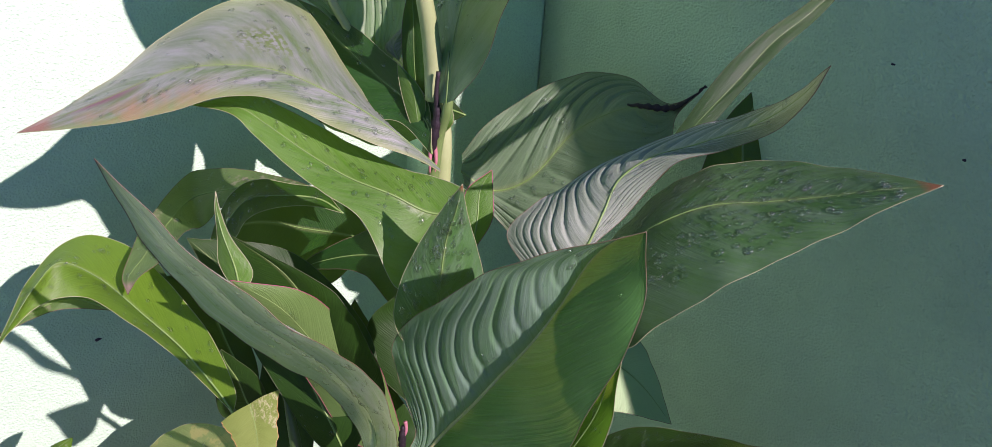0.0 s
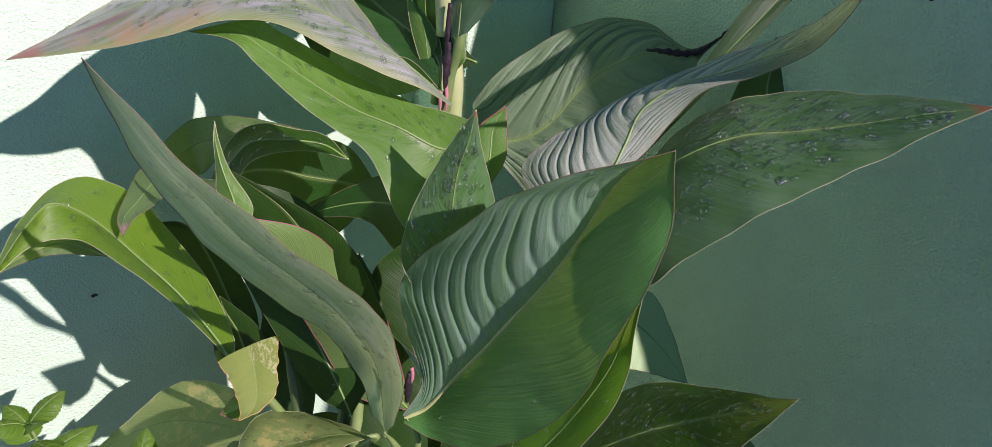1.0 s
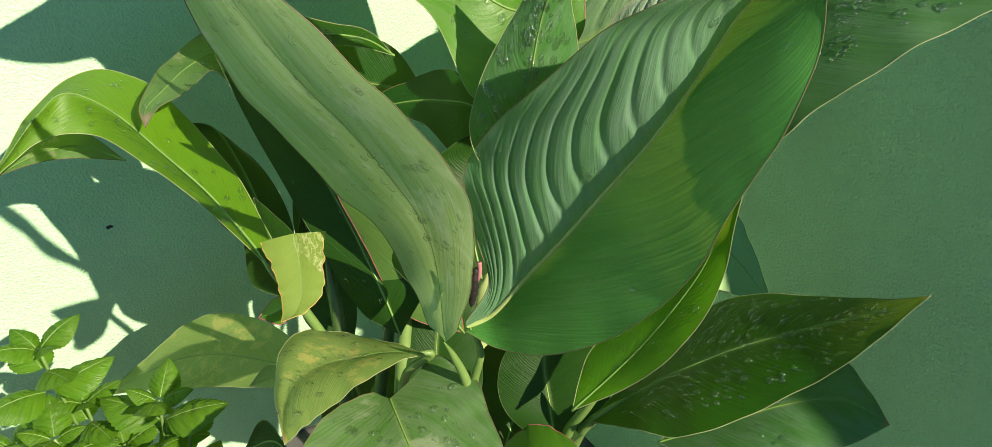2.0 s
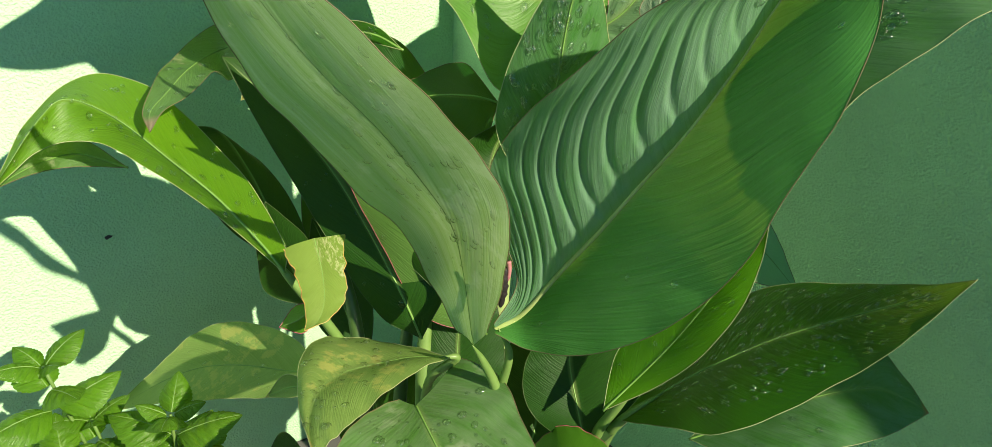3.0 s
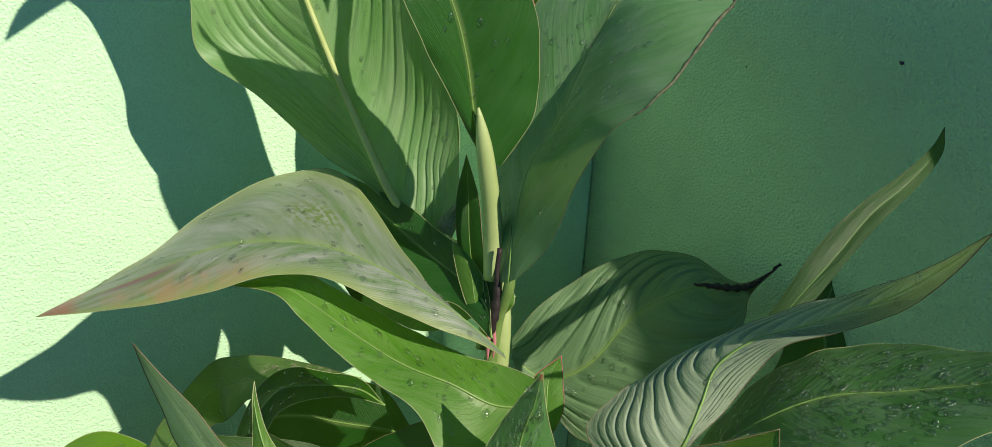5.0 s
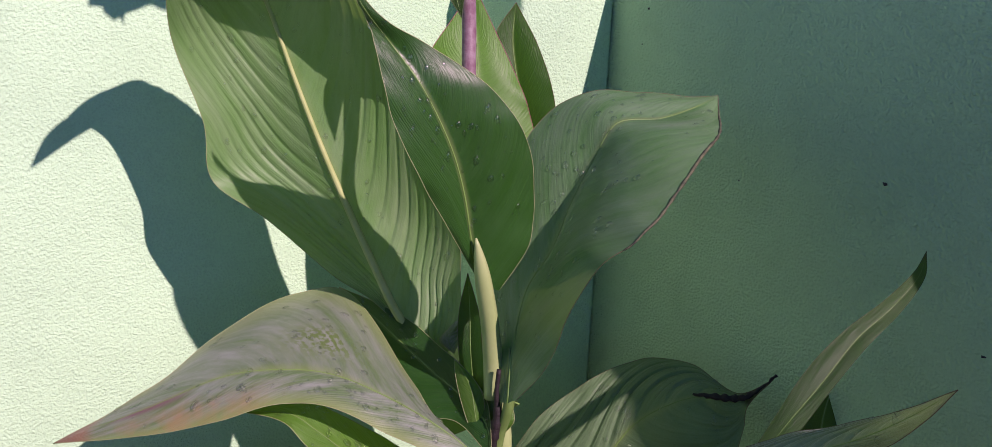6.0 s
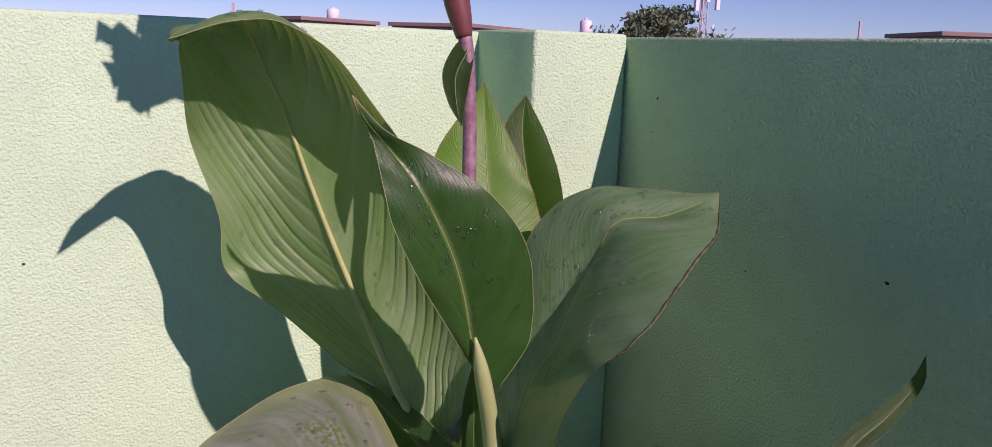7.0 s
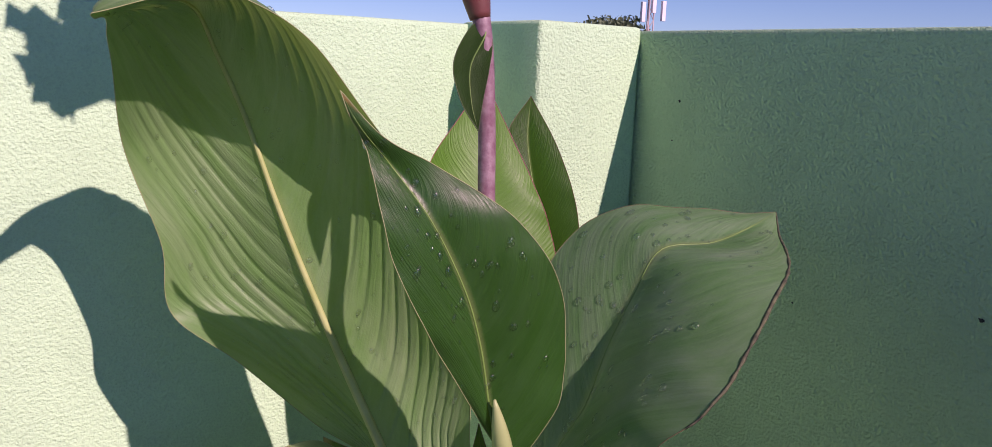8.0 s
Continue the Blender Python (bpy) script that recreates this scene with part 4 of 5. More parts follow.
leaf(canna, "bright", "small curled bright green leaf base", [
    (0.486, 0.605, 0.786),
    (0.485, 0.610, 0.795,  0.483, 0.599, 0.802,  0.491, 0.599, 0.799),
    (0.490, 0.619, 0.807,  0.488, 0.608, 0.814,  0.491, 0.605, 0.813),
    (0.491, 0.615, 0.818),
], rib=0.0004)
# Added behind the yellow-green leaf to close a lit slot on the wall.
leaf(canna, "shade", "hidden leaf added behind the arching one to shade the wall", [
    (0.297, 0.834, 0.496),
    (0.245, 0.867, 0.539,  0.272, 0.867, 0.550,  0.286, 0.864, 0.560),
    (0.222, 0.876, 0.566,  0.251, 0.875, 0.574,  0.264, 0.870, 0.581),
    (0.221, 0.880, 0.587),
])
# Added behind the torn yellow leaf as a blocker for the wall shadow.
leaf(canna, "shade", "narrow leaf added deep in the plant to shade the wall", [
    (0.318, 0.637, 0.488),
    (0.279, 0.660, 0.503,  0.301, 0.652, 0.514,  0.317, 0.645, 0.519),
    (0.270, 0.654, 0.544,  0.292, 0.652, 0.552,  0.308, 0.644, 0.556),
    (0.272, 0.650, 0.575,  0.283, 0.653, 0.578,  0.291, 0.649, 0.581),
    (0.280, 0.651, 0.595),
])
# Unseen leaf, put here only for the shadow it throws on the wall.
leaf(canna, "shade", "leaf deep in the plant, darkened for shade", [
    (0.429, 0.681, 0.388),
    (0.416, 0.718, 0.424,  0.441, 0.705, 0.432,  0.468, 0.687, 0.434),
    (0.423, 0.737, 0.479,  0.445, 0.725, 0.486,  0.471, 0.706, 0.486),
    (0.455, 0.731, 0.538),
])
# Hidden by the pale leaf; added to fill out its shadow on the wall.
leaf(canna, "shade", "hidden leaf added behind the pale arching one to shade the wall", [
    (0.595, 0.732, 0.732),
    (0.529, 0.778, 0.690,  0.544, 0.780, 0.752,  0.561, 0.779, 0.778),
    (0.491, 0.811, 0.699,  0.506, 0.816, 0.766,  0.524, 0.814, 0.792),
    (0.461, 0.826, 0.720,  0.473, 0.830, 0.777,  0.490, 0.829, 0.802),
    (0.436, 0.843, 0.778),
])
# Added along the sun's path to darken the wall under the low leaves.
leaf(canna, "shade", "low leaf added deep in the plant to shade the wall", [
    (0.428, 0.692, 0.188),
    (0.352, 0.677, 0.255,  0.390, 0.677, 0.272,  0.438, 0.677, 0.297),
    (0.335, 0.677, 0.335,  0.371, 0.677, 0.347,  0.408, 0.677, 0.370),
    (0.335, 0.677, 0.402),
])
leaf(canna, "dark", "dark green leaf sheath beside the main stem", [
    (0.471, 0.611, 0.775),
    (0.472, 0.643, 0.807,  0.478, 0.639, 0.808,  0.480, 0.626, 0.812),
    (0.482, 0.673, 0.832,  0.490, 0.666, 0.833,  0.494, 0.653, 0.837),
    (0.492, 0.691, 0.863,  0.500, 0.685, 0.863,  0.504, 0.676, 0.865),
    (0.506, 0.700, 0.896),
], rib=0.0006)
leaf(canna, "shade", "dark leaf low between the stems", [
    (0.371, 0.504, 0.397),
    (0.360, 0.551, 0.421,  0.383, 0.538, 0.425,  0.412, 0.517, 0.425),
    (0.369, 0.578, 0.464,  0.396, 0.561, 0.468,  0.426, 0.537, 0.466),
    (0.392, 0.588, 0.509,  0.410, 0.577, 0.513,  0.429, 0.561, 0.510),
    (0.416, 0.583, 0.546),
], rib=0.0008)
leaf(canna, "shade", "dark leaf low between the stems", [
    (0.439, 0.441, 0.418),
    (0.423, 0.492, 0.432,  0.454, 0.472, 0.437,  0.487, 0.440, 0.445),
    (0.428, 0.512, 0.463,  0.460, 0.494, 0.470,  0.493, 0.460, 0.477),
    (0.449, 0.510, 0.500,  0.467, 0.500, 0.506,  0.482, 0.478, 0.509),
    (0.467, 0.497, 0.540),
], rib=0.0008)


def stalk(name, label, material, line, first, last):
    bm = bmesh.new()
    pts = spline(line, 24)
    tube(bm, pts, [(first + (last - first) * i / 23) * (1 - 0.85 * max(0.0, (i - 16) / 7) ** 2 * (name != "flower_stem")) for i in range(24)], 10)
    return part(name, bm, material, canna, label)


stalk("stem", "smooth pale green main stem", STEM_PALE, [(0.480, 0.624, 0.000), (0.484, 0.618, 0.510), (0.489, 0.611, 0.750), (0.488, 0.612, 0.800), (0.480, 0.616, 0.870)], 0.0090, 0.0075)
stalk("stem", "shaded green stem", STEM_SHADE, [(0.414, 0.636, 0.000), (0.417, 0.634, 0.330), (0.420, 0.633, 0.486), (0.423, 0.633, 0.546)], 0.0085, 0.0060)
stalk("stem", "green stem", STEM, [(0.469, 0.453, 0.322), (0.473, 0.479, 0.383), (0.480, 0.500, 0.429), (0.486, 0.518, 0.470)], 0.0072, 0.0060)
stalk("stem", "pale green stem", STEM, [(0.462, 0.443, 0.336), (0.472, 0.464, 0.396), (0.479, 0.480, 0.437), (0.483, 0.494, 0.481)], 0.0070, 0.0062)
stalk("stem", "pale green stem", STEM, [(0.340, 0.521, 0.332), (0.360, 0.557, 0.410), (0.372, 0.575, 0.458), (0.383, 0.585, 0.505)], 0.0070, 0.0060)
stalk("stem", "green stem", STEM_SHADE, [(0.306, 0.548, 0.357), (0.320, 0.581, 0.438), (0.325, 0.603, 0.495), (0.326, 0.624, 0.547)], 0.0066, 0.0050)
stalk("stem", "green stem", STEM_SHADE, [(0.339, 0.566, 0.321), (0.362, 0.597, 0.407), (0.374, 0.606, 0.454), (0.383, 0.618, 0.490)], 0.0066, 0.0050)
stalk("petiole", "pale leaf stalk", STEM, [(0.379, 0.485, 0.426), (0.374, 0.473, 0.497), (0.374, 0.466, 0.535), (0.364, 0.467, 0.561)], 0.0050, 0.0020)
stalk("petiole", "pale leaf stalk", STEM, [(0.386, 0.471, 0.414), (0.368, 0.471, 0.501), (0.355, 0.471, 0.534), (0.345, 0.470, 0.553)], 0.0055, 0.0022)
stalk("petiole", "pale leaf stalk", STEM_PALE, [(0.482, 0.616, 0.815), (0.481, 0.618, 0.841), (0.473, 0.613, 0.880), (0.461, 0.608, 0.924), (0.452, 0.606, 0.958)], 0.0088, 0.0060)
stalk("petiole", "pale leaf stalk", STEM, [(0.480, 0.624, 0.750), (0.488, 0.632, 0.809), (0.483, 0.723, 0.801), (0.481, 0.765, 0.820)], 0.0060, 0.0042)
stalk("petiole", "leaf stalk", STEM, [(0.474, 0.612, 0.690), (0.480, 0.606, 0.780), (0.482, 0.595, 0.818), (0.488, 0.606, 0.862)], 0.0060, 0.0040)
stalk("petiole", "leaf stalk", STEM, [(0.458, 0.448, 0.396), (0.454, 0.448, 0.427), (0.456, 0.440, 0.453), (0.462, 0.426, 0.487)], 0.0050, 0.0035)
stalk("petiole", "leaf stalk", STEM, [(0.459, 0.451, 0.378), (0.465, 0.448, 0.414), (0.467, 0.436, 0.447), (0.488, 0.418, 0.479)], 0.0050, 0.0030)
stalk("petiole", "leaf stalk", STEM, [(0.353, 0.546, 0.423), (0.347, 0.525, 0.482), (0.357, 0.505, 0.512), (0.343, 0.509, 0.515)], 0.0040, 0.0030)
stalk("petiole", "leaf stalk", STEM, [(0.322, 0.593, 0.456), (0.291, 0.597, 0.523), (0.272, 0.595, 0.560), (0.265, 0.612, 0.575)], 0.0045, 0.0030)
stalk("petiole", "leaf stalk", STEM, [(0.480, 0.624, 0.450), (0.480, 0.618, 0.570), (0.499, 0.526, 0.672), (0.502, 0.418, 0.741)], 0.0050, 0.0035)
bm = bmesh.new()
tube(bm, spline([(0.694, 0.590, 0.779), (0.706, 0.572, 0.781), (0.715, 0.560, 0.782), (0.722, 0.549, 0.787), (0.730, 0.541, 0.797), (0.739, 0.533, 0.811)], 30),
     [0.0012 + 0.0036 * math.sin(math.pi * min(1, i / 24)) * (0.7 + 0.3 * math.sin(i * 2.1)) * (1 - 0.5 * i / 29) for i in range(30)], 9)
for w in bm.verts:
    w.co += Vector((math.sin(w.co.y * 900), math.sin(w.co.z * 1100), math.sin(w.co.x * 1000))) * 0.0007
part("withered_tip", bm, DRY_BLACK, canna, "black curled withered leaf tip")
stalk("flower_stem", "purple flower stem", STEM_PURPLE, [(0.469, 0.630, 0.972), (0.463, 0.628, 1.014), (0.452, 0.622, 1.072), (0.454, 0.628, 1.119), (0.453, 0.632, 1.167), (0.451, 0.635, 1.190)], 0.0052, 0.0055)


# bud, bracts and flower of the main shoot
bm = bmesh.new()
tube(bm, spline([(0.451, 0.635, 1.186), (0.449, 0.637, 1.198), (0.446, 0.640, 1.215), (0.443, 0.644, 1.245), (0.440, 0.646, 1.275)], 20),
     [0.0062 + 0.0040 * math.sin(1.45 * min(i / 9, 1)) - 0.006 * max(0, (i - 13) / 7) for i in range(20)], 14)
part("flower_bud", bm, BUD_RED, canna, "closed red flower bud sheath")
leaf(canna, "shade", "small dark wrinkled bract", [
    (0.453, 0.632, 1.184), (0.444, 0.634, 1.181, 0.450, 0.628, 1.176, 0.456, 0.629, 1.174),
    (0.434, 0.636, 1.160, 0.442, 0.630, 1.158, 0.450, 0.622, 1.158), (0.436, 0.630, 1.138, 0.441, 0.626, 1.137, 0.446, 0.622, 1.138), (0.443, 0.621, 1.121)],
    rib=0.0006, rim=0.0003, name="bract")


def petal(line, width, rng):
    """A crumpled, withering petal."""
    pts = spline(line, 14)
    bm = bmesh.new()
    rows = []
    for i, p in enumerate(pts):
        w = width * math.sin(math.pi * (0.12 + 0.80 * i / 13))
        wob = [Vector((rng.uniform(-1, 1), rng.uniform(-1, 1), rng.uniform(-1, 1))) * width * 0.22 for _ in range(5)]
        rows.append([bm.verts.new(Vector(p) + Vector((0.75, -0.62, 0.2)) * w * (j - 2) / 2 + wob[j]) for j in range(5)])
    for a, b in zip(rows, rows[1:]):
        for j in range(4):
            bm.faces.new((a[j], a[j + 1], b[j + 1], b[j]))
    return part("petal", bm, BUD_RED, canna, "crumpled red petal")


# Out of view: upper stem and petals, placed and sized for their wall shadow.
flower_rng = random.Random(11)
stalk("flower_stem", "upper red flower stem", BUD_RED, [(0.440, 0.646, 1.27), (0.415, 0.645, 1.305), (0.398, 0.642, 1.340), (0.376, 0.640, 1.380)], 0.0045, 0.003)
for dx, dy, dz, w in ((-0.05, 0.0, -0.02, 0.018), (0.03, -0.01, 0.03, 0.018), (-0.02, 0.02, 0.05, 0.018), (-0.055, -0.01, 0.03, 0.017), (0.035, 0.0, -0.045, 0.013),
                      (0.02, 0.01, -0.03, 0.016), (-0.03, 0.0, -0.04, 0.016), (0.0, -0.02, 0.02, 0.018), (0.02, 0.01, 0.055, 0.017), (-0.045, 0.01, 0.005, 0.017)):
    c = Vector((0.372, 0.640, 1.388))
    petal([c, c + Vector((dx, dy, dz)) * 0.5 + Vector((0, 0, 0.008)), c + Vector((dx, dy, dz)) * 1.1], w * 2.6, flower_rng)

# withered bract and pink shoots where the old flower stalk broke off
bm = bmesh.new()
tube(bm, spline([(0.474, 0.606, 0.765), (0.4735, 0.603, 0.785), (0.476, 0.602, 0.806), (0.475, 0.603, 0.825), (0.4765, 0.603, 0.846)], 22),
     [0.0016 + 0.0032 * math.sin(math.pi * min(1, i / 15)) * (0.75 + 0.25 * math.sin(i * 2.3)) + 0.0004 for i in range(22)], 7)
part("withered_bract", bm, DRY_BLACK, canna, "black withered bract on the stem")
for dx in (-0.003, 0.0015):
    stalk("shoot", "thin pink shoot", SHOOT, [(0.474 + dx, 0.604, 0.776), (0.473 + dx * 1.4, 0.601, 0.765), (0.472 + dx * 1.2, 0.600, 0.752)], 0.0021, 0.0010)


# shade in the fork beside the pleated leaf as a black strip, with a dried pink end
bm = bmesh.new()
tube(bm, spline([(0.3615, 0.460, 0.616), (0.3605, 0.460, 0.606), (0.3610, 0.461, 0.596), (0.3605, 0.462, 0.584)], 14), [0.0014 + 0.0018 * math.sin(math.pi * i / 13) + 0.0005 * math.sin(i * 2.3) for i in range(14)], 7)
part("withered_bract", bm, DRY_BLACK, canna, "black strip for the dark gap in a leaf fork")
stalk("shoot", "small pink dried shoot", SHOOT, [(0.3625, 0.4585, 0.621), (0.3630, 0.4580, 0.614), (0.3622, 0.4580, 0.606)], 0.0016, 0.0012)


# ---- the basil ----
BASIL_RIB = plain_material("basil_rib", (0.20, 0.33, 0.08), (0.16, 0.28, 0.06), 0.4, 60)
BASIL = leaf_material("basil_leaf", (0.050, 0.135, 0.012), (0.170, 0.300, 0.045), (0.45, 0.7, 0.06), veins=8, lean=2.2, gloss=0.20, through_light=0.40, relief=0.0026)
basil = thing("basil_plant", (0.16, 0.76, 0.0), "bushy bright green basil plant with glossy leaves", "herb")


def basil_leaf(at, way, up, length, width, rng):
    way, up = Vector(way).normalized(), Vector(up)
    side = way.cross(up).normalized()
    up = side.cross(way).normalized()
    droop = rng.uniform(0.15, 0.45)
    bm = bmesh.new()
    uv = bm.loops.layers.uv.new("UVMap")
    n, m = 26, 13
    rows = []
    for i in range(n):
        s = i / (n - 1)
        w = width * math.sin(math.pi * s ** 0.8) ** 0.8 * (1 - 0.25 * s)
        row = []
        for j in range(m):
            v = (j / (m - 1)) * 2 - 1
            cup = -0.42 * abs(v) ** 1.6 * w + 0.22 * w * abs(math.sin(s * 17 - 3.5 * abs(v))) * abs(v) ** 0.6 * (1 - abs(v)) * 2
            saw = 1 + (0.05 * math.sin(s * 70) if abs(v) > 0.98 else 0)
            row.append(bm.verts.new(Vector(at) + way * length * s + side * w * v * saw + up * (cup + length * (0.22 * s - droop * s * s))))
        rows.append(row)
    for i in range(n - 1):
        for j in range(m - 1):
            f = bm.faces.new((rows[i][j], rows[i][j + 1], rows[i + 1][j + 1], rows[i + 1][j]))
            for lp, (a, b) in zip(f.loops, ((i, j), (i, j + 1), (i + 1, j + 1), (i + 1, j))):
                lp[uv].uv = (a / (n - 1), b / (m - 1))
    ob = part("leaf", bm, BASIL, basil)
    mid = [Vector(at) + way * length * i / 15 + up * (length * (0.22 * i / 15 - droop * (i / 15) ** 2) + 0.0002) for i in range(15)]
    bm = bmesh.new()
    tube(bm, mid, [0.0005 * (1 - 0.8 * i / 15) for i in range(15)], 5)
    part("midrib", bm, BASIL_RIB, ob)


basil_rng = random.Random(5)
for (x, y, z), turn, size in (((0.115, 0.762, 0.431), 0.3, 1.0), ((0.194, 0.702, 0.383), 0.9, 1.05), ((0.140, 0.765, 0.355), 0.1, 0.9), ((0.108, 0.735, 0.350), 1.2, 1.0),
                              ((0.212, 0.690, 0.340), 0.5, 0.8), ((0.162, 0.730, 0.320), 0.0, 0.95), ((0.075, 0.770, 0.325), 0.7, 0.9)):
    tip = Vector((x, y, z))
    bm = bmesh.new()
    root = Vector((0.16 + 0.3 * (x - 0.16), 0.76 + 0.3 * (y - 0.76), 0.0))
    tube(bm, spline([root, root.lerp(tip, 0.5) + Vector((0.012, 0.006, 0.01)), tip], 16), [0.0026 - 0.0011 * i / 15 for i in range(16)], 7)
    part("stem", bm, STEM, basil)
    for tier in range(3):
        for j in range(4 if tier == 0 else 2):
            a = turn + tier * 1.57 + j * (1.57 if tier == 0 else 3.14) + basil_rng.uniform(-0.25, 0.25)
            lift = (0.55, 0.30, 0.15, 0.05)[tier]
            length = size * ((0.030, 0.022)[j % 2] if tier == 0 else (0.040, 0.042, 0.040)[tier - 1]) * basil_rng.uniform(0.88, 1.1)
            at = tip + Vector((0, 0, -0.024 * tier)) + Vector((math.cos(a), math.sin(a), 0)) * 0.003
            basil_leaf(at, (math.cos(a), math.sin(a), lift), (-0.25 * math.cos(a), -0.25 * math.sin(a), 1), length * 1.30, length * 0.56, basil_rng)

# ---- marks on the stucco ----
MARK = plain_material("dark_mark", (0.02, 0.02, 0.022), (0.04, 0.04, 0.045), 0.8, 200, 0.0006)


def mark(at, face, size, seed):
    rng = random.Random(seed)
    bm = bmesh.new()
    n = 9
    ring = []
    for j in range(n):
        a = 2 * math.pi * j / n
        r = size * rng.uniform(0.45, 1.1)
        u, w = r * math.cos(a), 0.75 * r * math.sin(a)
        off = Vector((0, u, w)) if face == "x" else Vector((u, 0, w))
        ring.append(bm.verts.new(Vector(at) + off))
    lift = Vector((-0.0012, 0, 0)) if face == "x" else Vector((0, -0.0012, 0))
    top = bm.verts.new(Vector(at) + lift)
    for j in range(n):
        bm.faces.new((ring[j], ring[(j + 1) % n], top))
    return tagged(part("wall_stain", bm, MARK, None), "small dark chip in the painted stucco", "stain", "wall stains")


for i, (at, face, size) in enumerate((((RIGHT - 0.0006, 0.377, 0.879), "x", 0.0022), ((RIGHT - 0.0006, 0.296, 0.826), "x", 0.0022), ((0.223, north(0.223) - 0.0006, 0.405), "y", 0.0050),
                                      ((RIGHT - 0.0006, 0.480, 0.997), "x", 0.0030), ((RIGHT - 0.0006, 0.633, 0.971), "x", 0.0016), ((0.165, north(0.165) - 0.0006, 0.958), "y", 0.0028),
                                      ((RIGHT - 0.0006, 0.779, 1.133), "x", 0.0020), ((RIGHT - 0.0006, 0.785, 1.095), "x", 0.0014))):
    mark(at, face, size, 40 + i)

# ---- beyond the parapet ----
GROUND = plain_material("dry_ground", (0.22, 0.19, 0.14), (0.14, 0.15, 0.08), 0.9, 0.05, 0.02)
FAR_WALL = plain_material("far_wall", (0.26, 0.20, 0.18), (0.20, 0.16, 0.15), 0.85, 0.6, 0.004)
TANK = plain_material("tank_plastic", (0.75, 0.76, 0.78), (0.62, 0.64, 0.68), 0.5, 2, 0.001)
STEEL = plain_material("mast_steel", (0.35, 0.26, 0.25), (0.45, 0.42, 0.42), 0.5, 3, 0.001)
FOLIAGE = plain_material("far_leaves", (0.075, 0.12, 0.06), (0.12, 0.17, 0.085), 0.7, 1.2, 0.01)
BARK = plain_material("bark", (0.12, 0.09, 0.06), (0.08, 0.06, 0.045), 0.9, 3, 0.02)
bm = bmesh.new()
bmesh.ops.create_grid(bm, x_segments=8, y_segments=8, size=3000, matrix=Matrix.Translation((0, 0, -4.0)))
tagged(part("ground", bm, GROUND, None, smooth=False), "dry open ground round the building", "ground", kind="structure")


def house(x, y, w, d, top, turn, label):
    ob = thing("house", (x, y, -4.0), label, "house", "far houses")
    bm = bmesh.new()
    m = Matrix.Translation((x, y, 0)) @ Matrix.Rotation(turn, 4, "Z")
    box(bm, (-w / 2, -d / 2, -4.0), (w / 2, d / 2, top - 0.25), 0.05)
    bmesh.ops.transform(bm, matrix=m, verts=bm.verts)
    part("wall", bm, FAR_WALL, ob, smooth=False)
    bm = bmesh.new()
    box(bm, (-w / 2 - 0.2, -d / 2 - 0.2, top - 0.247), (w / 2 + 0.2, d / 2 + 0.2, top), 0.03)
    bmesh.ops.transform(bm, matrix=m, verts=bm.verts)
    part("roof", bm, FAR_WALL, ob, "flat reddish roof slab", smooth=False)
    for side in (-0.3, 0.0, 0.3):
        bm = bmesh.new()
        box(bm, (side * w - 0.5, -d / 2 - 0.03, top - 2.0), (side * w + 0.5, -d / 2 + 0.03, top - 0.9))
        bmesh.ops.transform(bm, matrix=m, verts=bm.verts)
        part("window", bm, DRY_BLACK, ob, smooth=False)
    return ob


house(20.6, 57.5, 6.4, 6.0, 3.05, 0.35, "far low house with a reddish flat roof")
house(30.0, 53.5, 8.2, 6.0, 3.0, 0.55, "far low house with a reddish flat roof")
house(52.3, 31.0, 7.0, 6.0, 3.34, 1.02, "far low house with a reddish flat roof")
house(37.5, 50.0, 3.6, 4.0, 2.5, 0.7, "far low house with a reddish flat roof")


def tank(x, y, z, r, h):
    ob = thing("water_tank", (x, y, z), "white plastic water tank on a far roof", "water tank", "water tanks")
    bm = bmesh.new()
    tube(bm, [(x, y, z), (x, y, z + 0.02), (x, y, z + h * 0.8), (x, y, z + h * 0.92)], [r * 0.97, r, r, r * 0.7], 20)
    part("body", bm, TANK, ob)
    bm = bmesh.new()
    tube(bm, [(x, y, z + h * 0.92), (x, y, z + h)], [r * 0.3, r * 0.28], 14)
    part("lid", bm, TANK, ob)


tank(21.7, 56.2, 3.05, 0.42, 0.75)
tank(36.7, 48.2, 2.5, 0.42, 1.25)


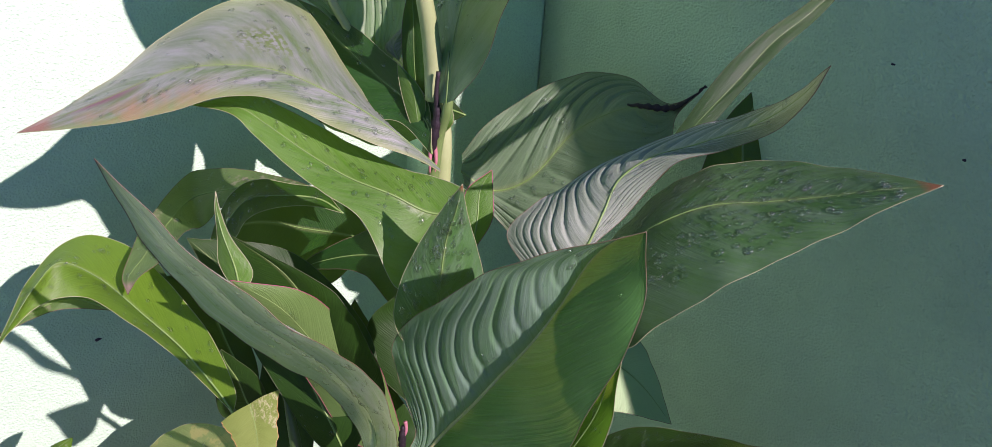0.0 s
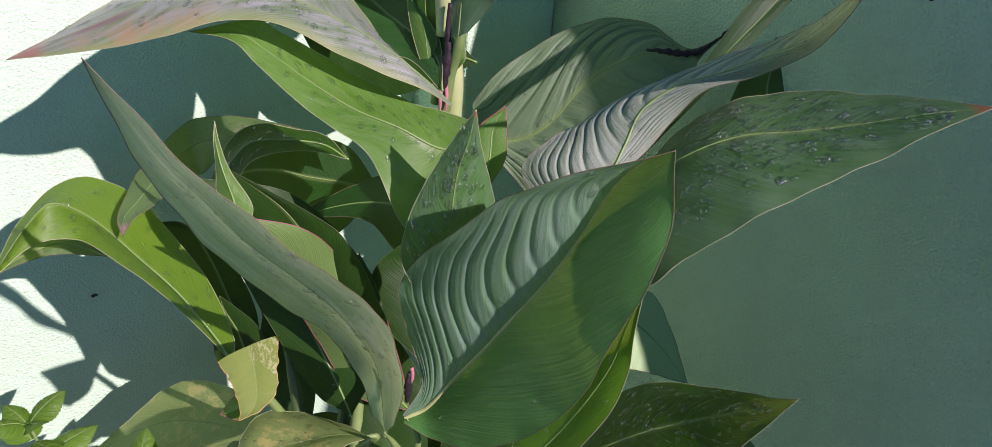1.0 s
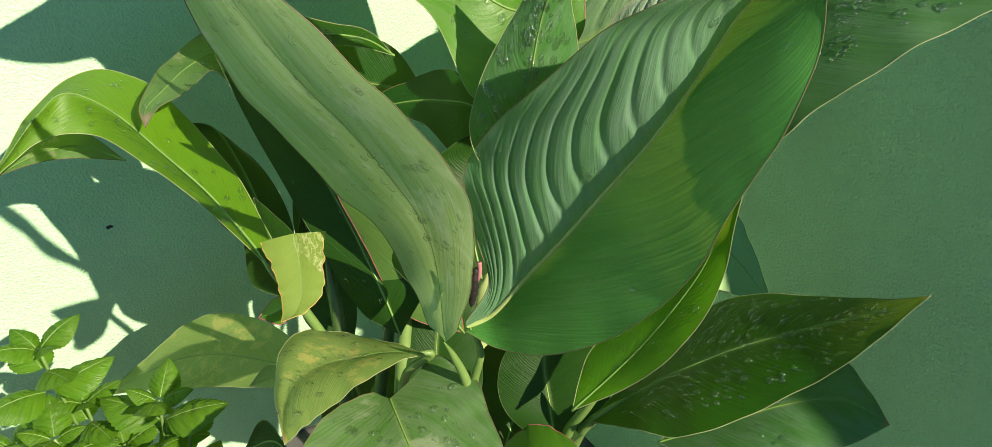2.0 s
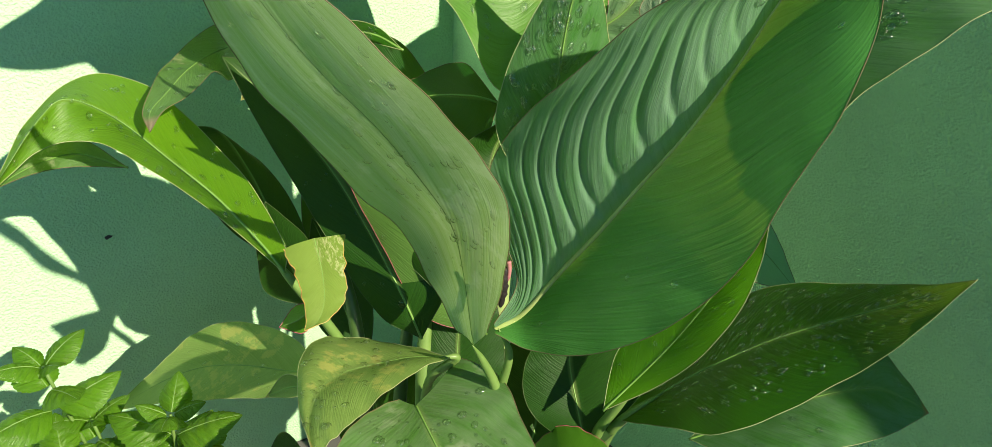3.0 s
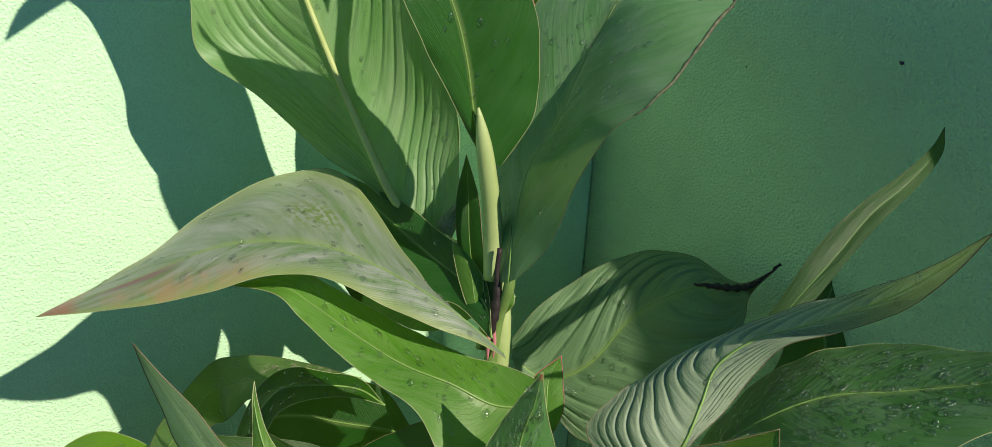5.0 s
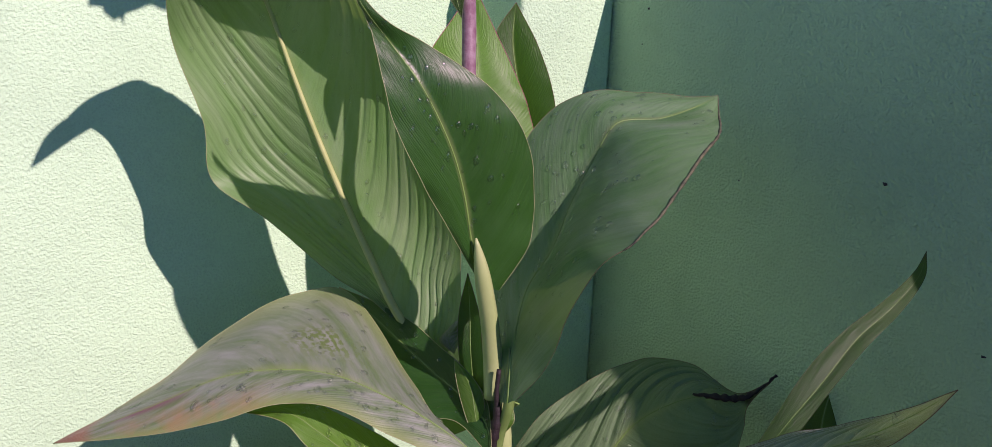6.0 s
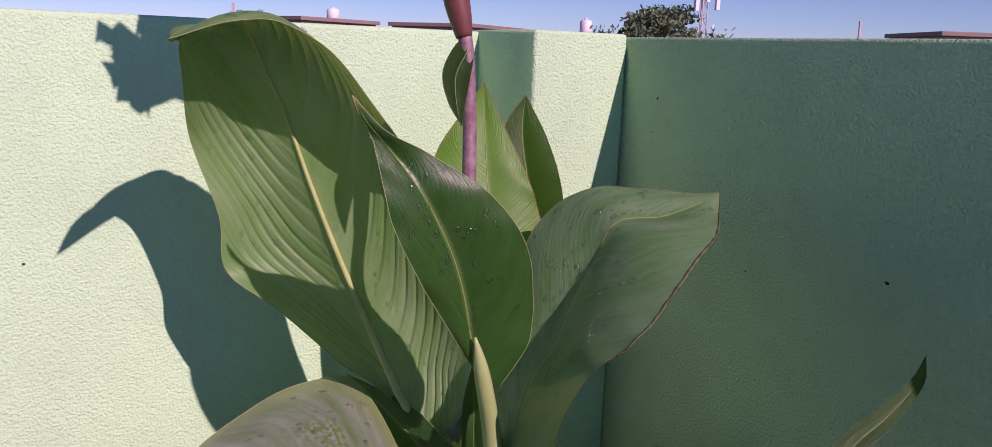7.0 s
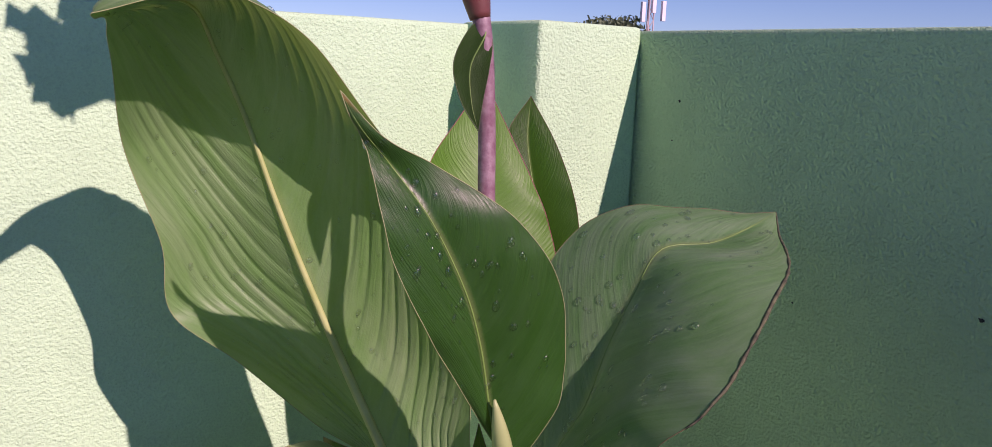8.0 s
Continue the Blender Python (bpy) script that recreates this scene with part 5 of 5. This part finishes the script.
def mast(x, y, z, h, dishes, label):
    ob = thing("mast", (x, y, -4.0), label, "mast", "far masts")
    for dx, dy in ((-0.22, -0.12), (0.22, -0.12), (0, 0.24)):
        bm = bmesh.new()
        tube(bm, [(x + dx * dishes, y + dy * dishes, -4.0), (x + dx * dishes, y + dy * dishes, z + h)], 0.05, 6)
        part("leg", bm, STEEL, ob)
    if dishes > 0.5:
        for i in range(9):
            bm = bmesh.new()
            s = -1 if i % 2 else 1
            tube(bm, [(x - 0.22 * s, y - 0.12, z - 1 + i * 0.55), (x + 0.22 * s, y - 0.12, z - 0.45 + i * 0.55)], 0.03, 5)
            part("brace", bm, STEEL, ob)
        for dx, dz, w, t in ((-0.55, 1.6, 0.16, 1.3), (0.62, 1.7, 0.16, 1.3), (0.05, 2.2, 0.16, 1.2)):
            bm = bmesh.new()
            box(bm, (x + dx - w, y - 0.3 - dx * 0.6, z + dz), (x + dx + w, y - 0.1 - dx * 0.6, z + dz + t), 0.03)
            part("antenna", bm, TANK, ob, "white panel antenna", smooth=False)
        bm = bmesh.new()
        tube(bm, [(x + 0.4, y - 0.6, z + 0.55), (x + 0.36, y - 0.5, z + 0.55)], [0.24, 0.1], 16)
        part("dish", bm, TANK, ob, "round white dish")


mast(42.3, 42.9, 2.8, 4.5, 1.0, "lattice phone mast with panel antennas")
mast(48.5, 35.5, 3.0, 1.0, 0.2, "thin aerial on a far roof")
mast(15.6, 58.0, 2.9, 0.9, 0.2, "thin aerial on a far roof")


def far_tree(x, y, z0, height, spread, seed):
    rng = random.Random(seed)
    ob = thing("tree", (x, y, z0), "dense dark green far tree", "tree")
    bm = bmesh.new()
    tube(bm, spline([(x, y, z0), (x + 0.1, y, z0 + height * 0.3), (x, y + 0.1, z0 + height * 0.55)], 10), [0.3 - 0.02 * i for i in range(10)], 9)
    for i in range(7):
        a = i * 0.9
        tube(bm, spline([(x, y, z0 + height * (0.35 + 0.02 * i)), (x + math.cos(a) * spread * 0.3, y + math.sin(a) * spread * 0.3, z0 + height * 0.6),
                         (x + math.cos(a) * spread * 0.42, y + math.sin(a) * spread * 0.42, z0 + height * 0.78)], 8), [0.11 - 0.011 * j for j in range(8)], 6)
    part("trunk", bm, BARK, ob)
    verts, faces = [], []
    clumps = [(rng.gauss(0, 0.30), rng.gauss(0, 0.30), rng.uniform(-0.8, 1.0)) for _ in range(110)]
    for cx, cy, cz in clumps:
        narrow = math.sqrt(max(0.05, 1 - (0.9 * cz) ** 2))
        c = Vector((x + cx * spread * narrow, y + cy * spread * narrow, z0 + height * (0.68 + 0.27 * cz)))
        for _ in range(70):
            p = c + Vector((rng.gauss(0, 0.36), rng.gauss(0, 0.36), rng.gauss(0, 0.27)))
            a, b = Vector((rng.gauss(0, 1), rng.gauss(0, 1), rng.gauss(0, 1))).normalized() * 0.20, Vector((rng.gauss(0, 1), rng.gauss(0, 1), rng.gauss(0, 1))).normalized() * 0.11
            k = len(verts)
            verts += [p - a, p + b, p + a, p - b]
            faces.append((k, k + 1, k + 2, k + 3))
    data = bpy.data.meshes.new("crown")
    data.from_pydata([v - Vector((x, y, z0)) for v in verts], [], faces)
    data.materials.append(FOLIAGE)
    crown = new("crown", data)
    crown.parent = ob
    tagged(crown, kind="stuff")


far_tree(40.4, 44.8, -4.0, 8.7, 5.6, 3)
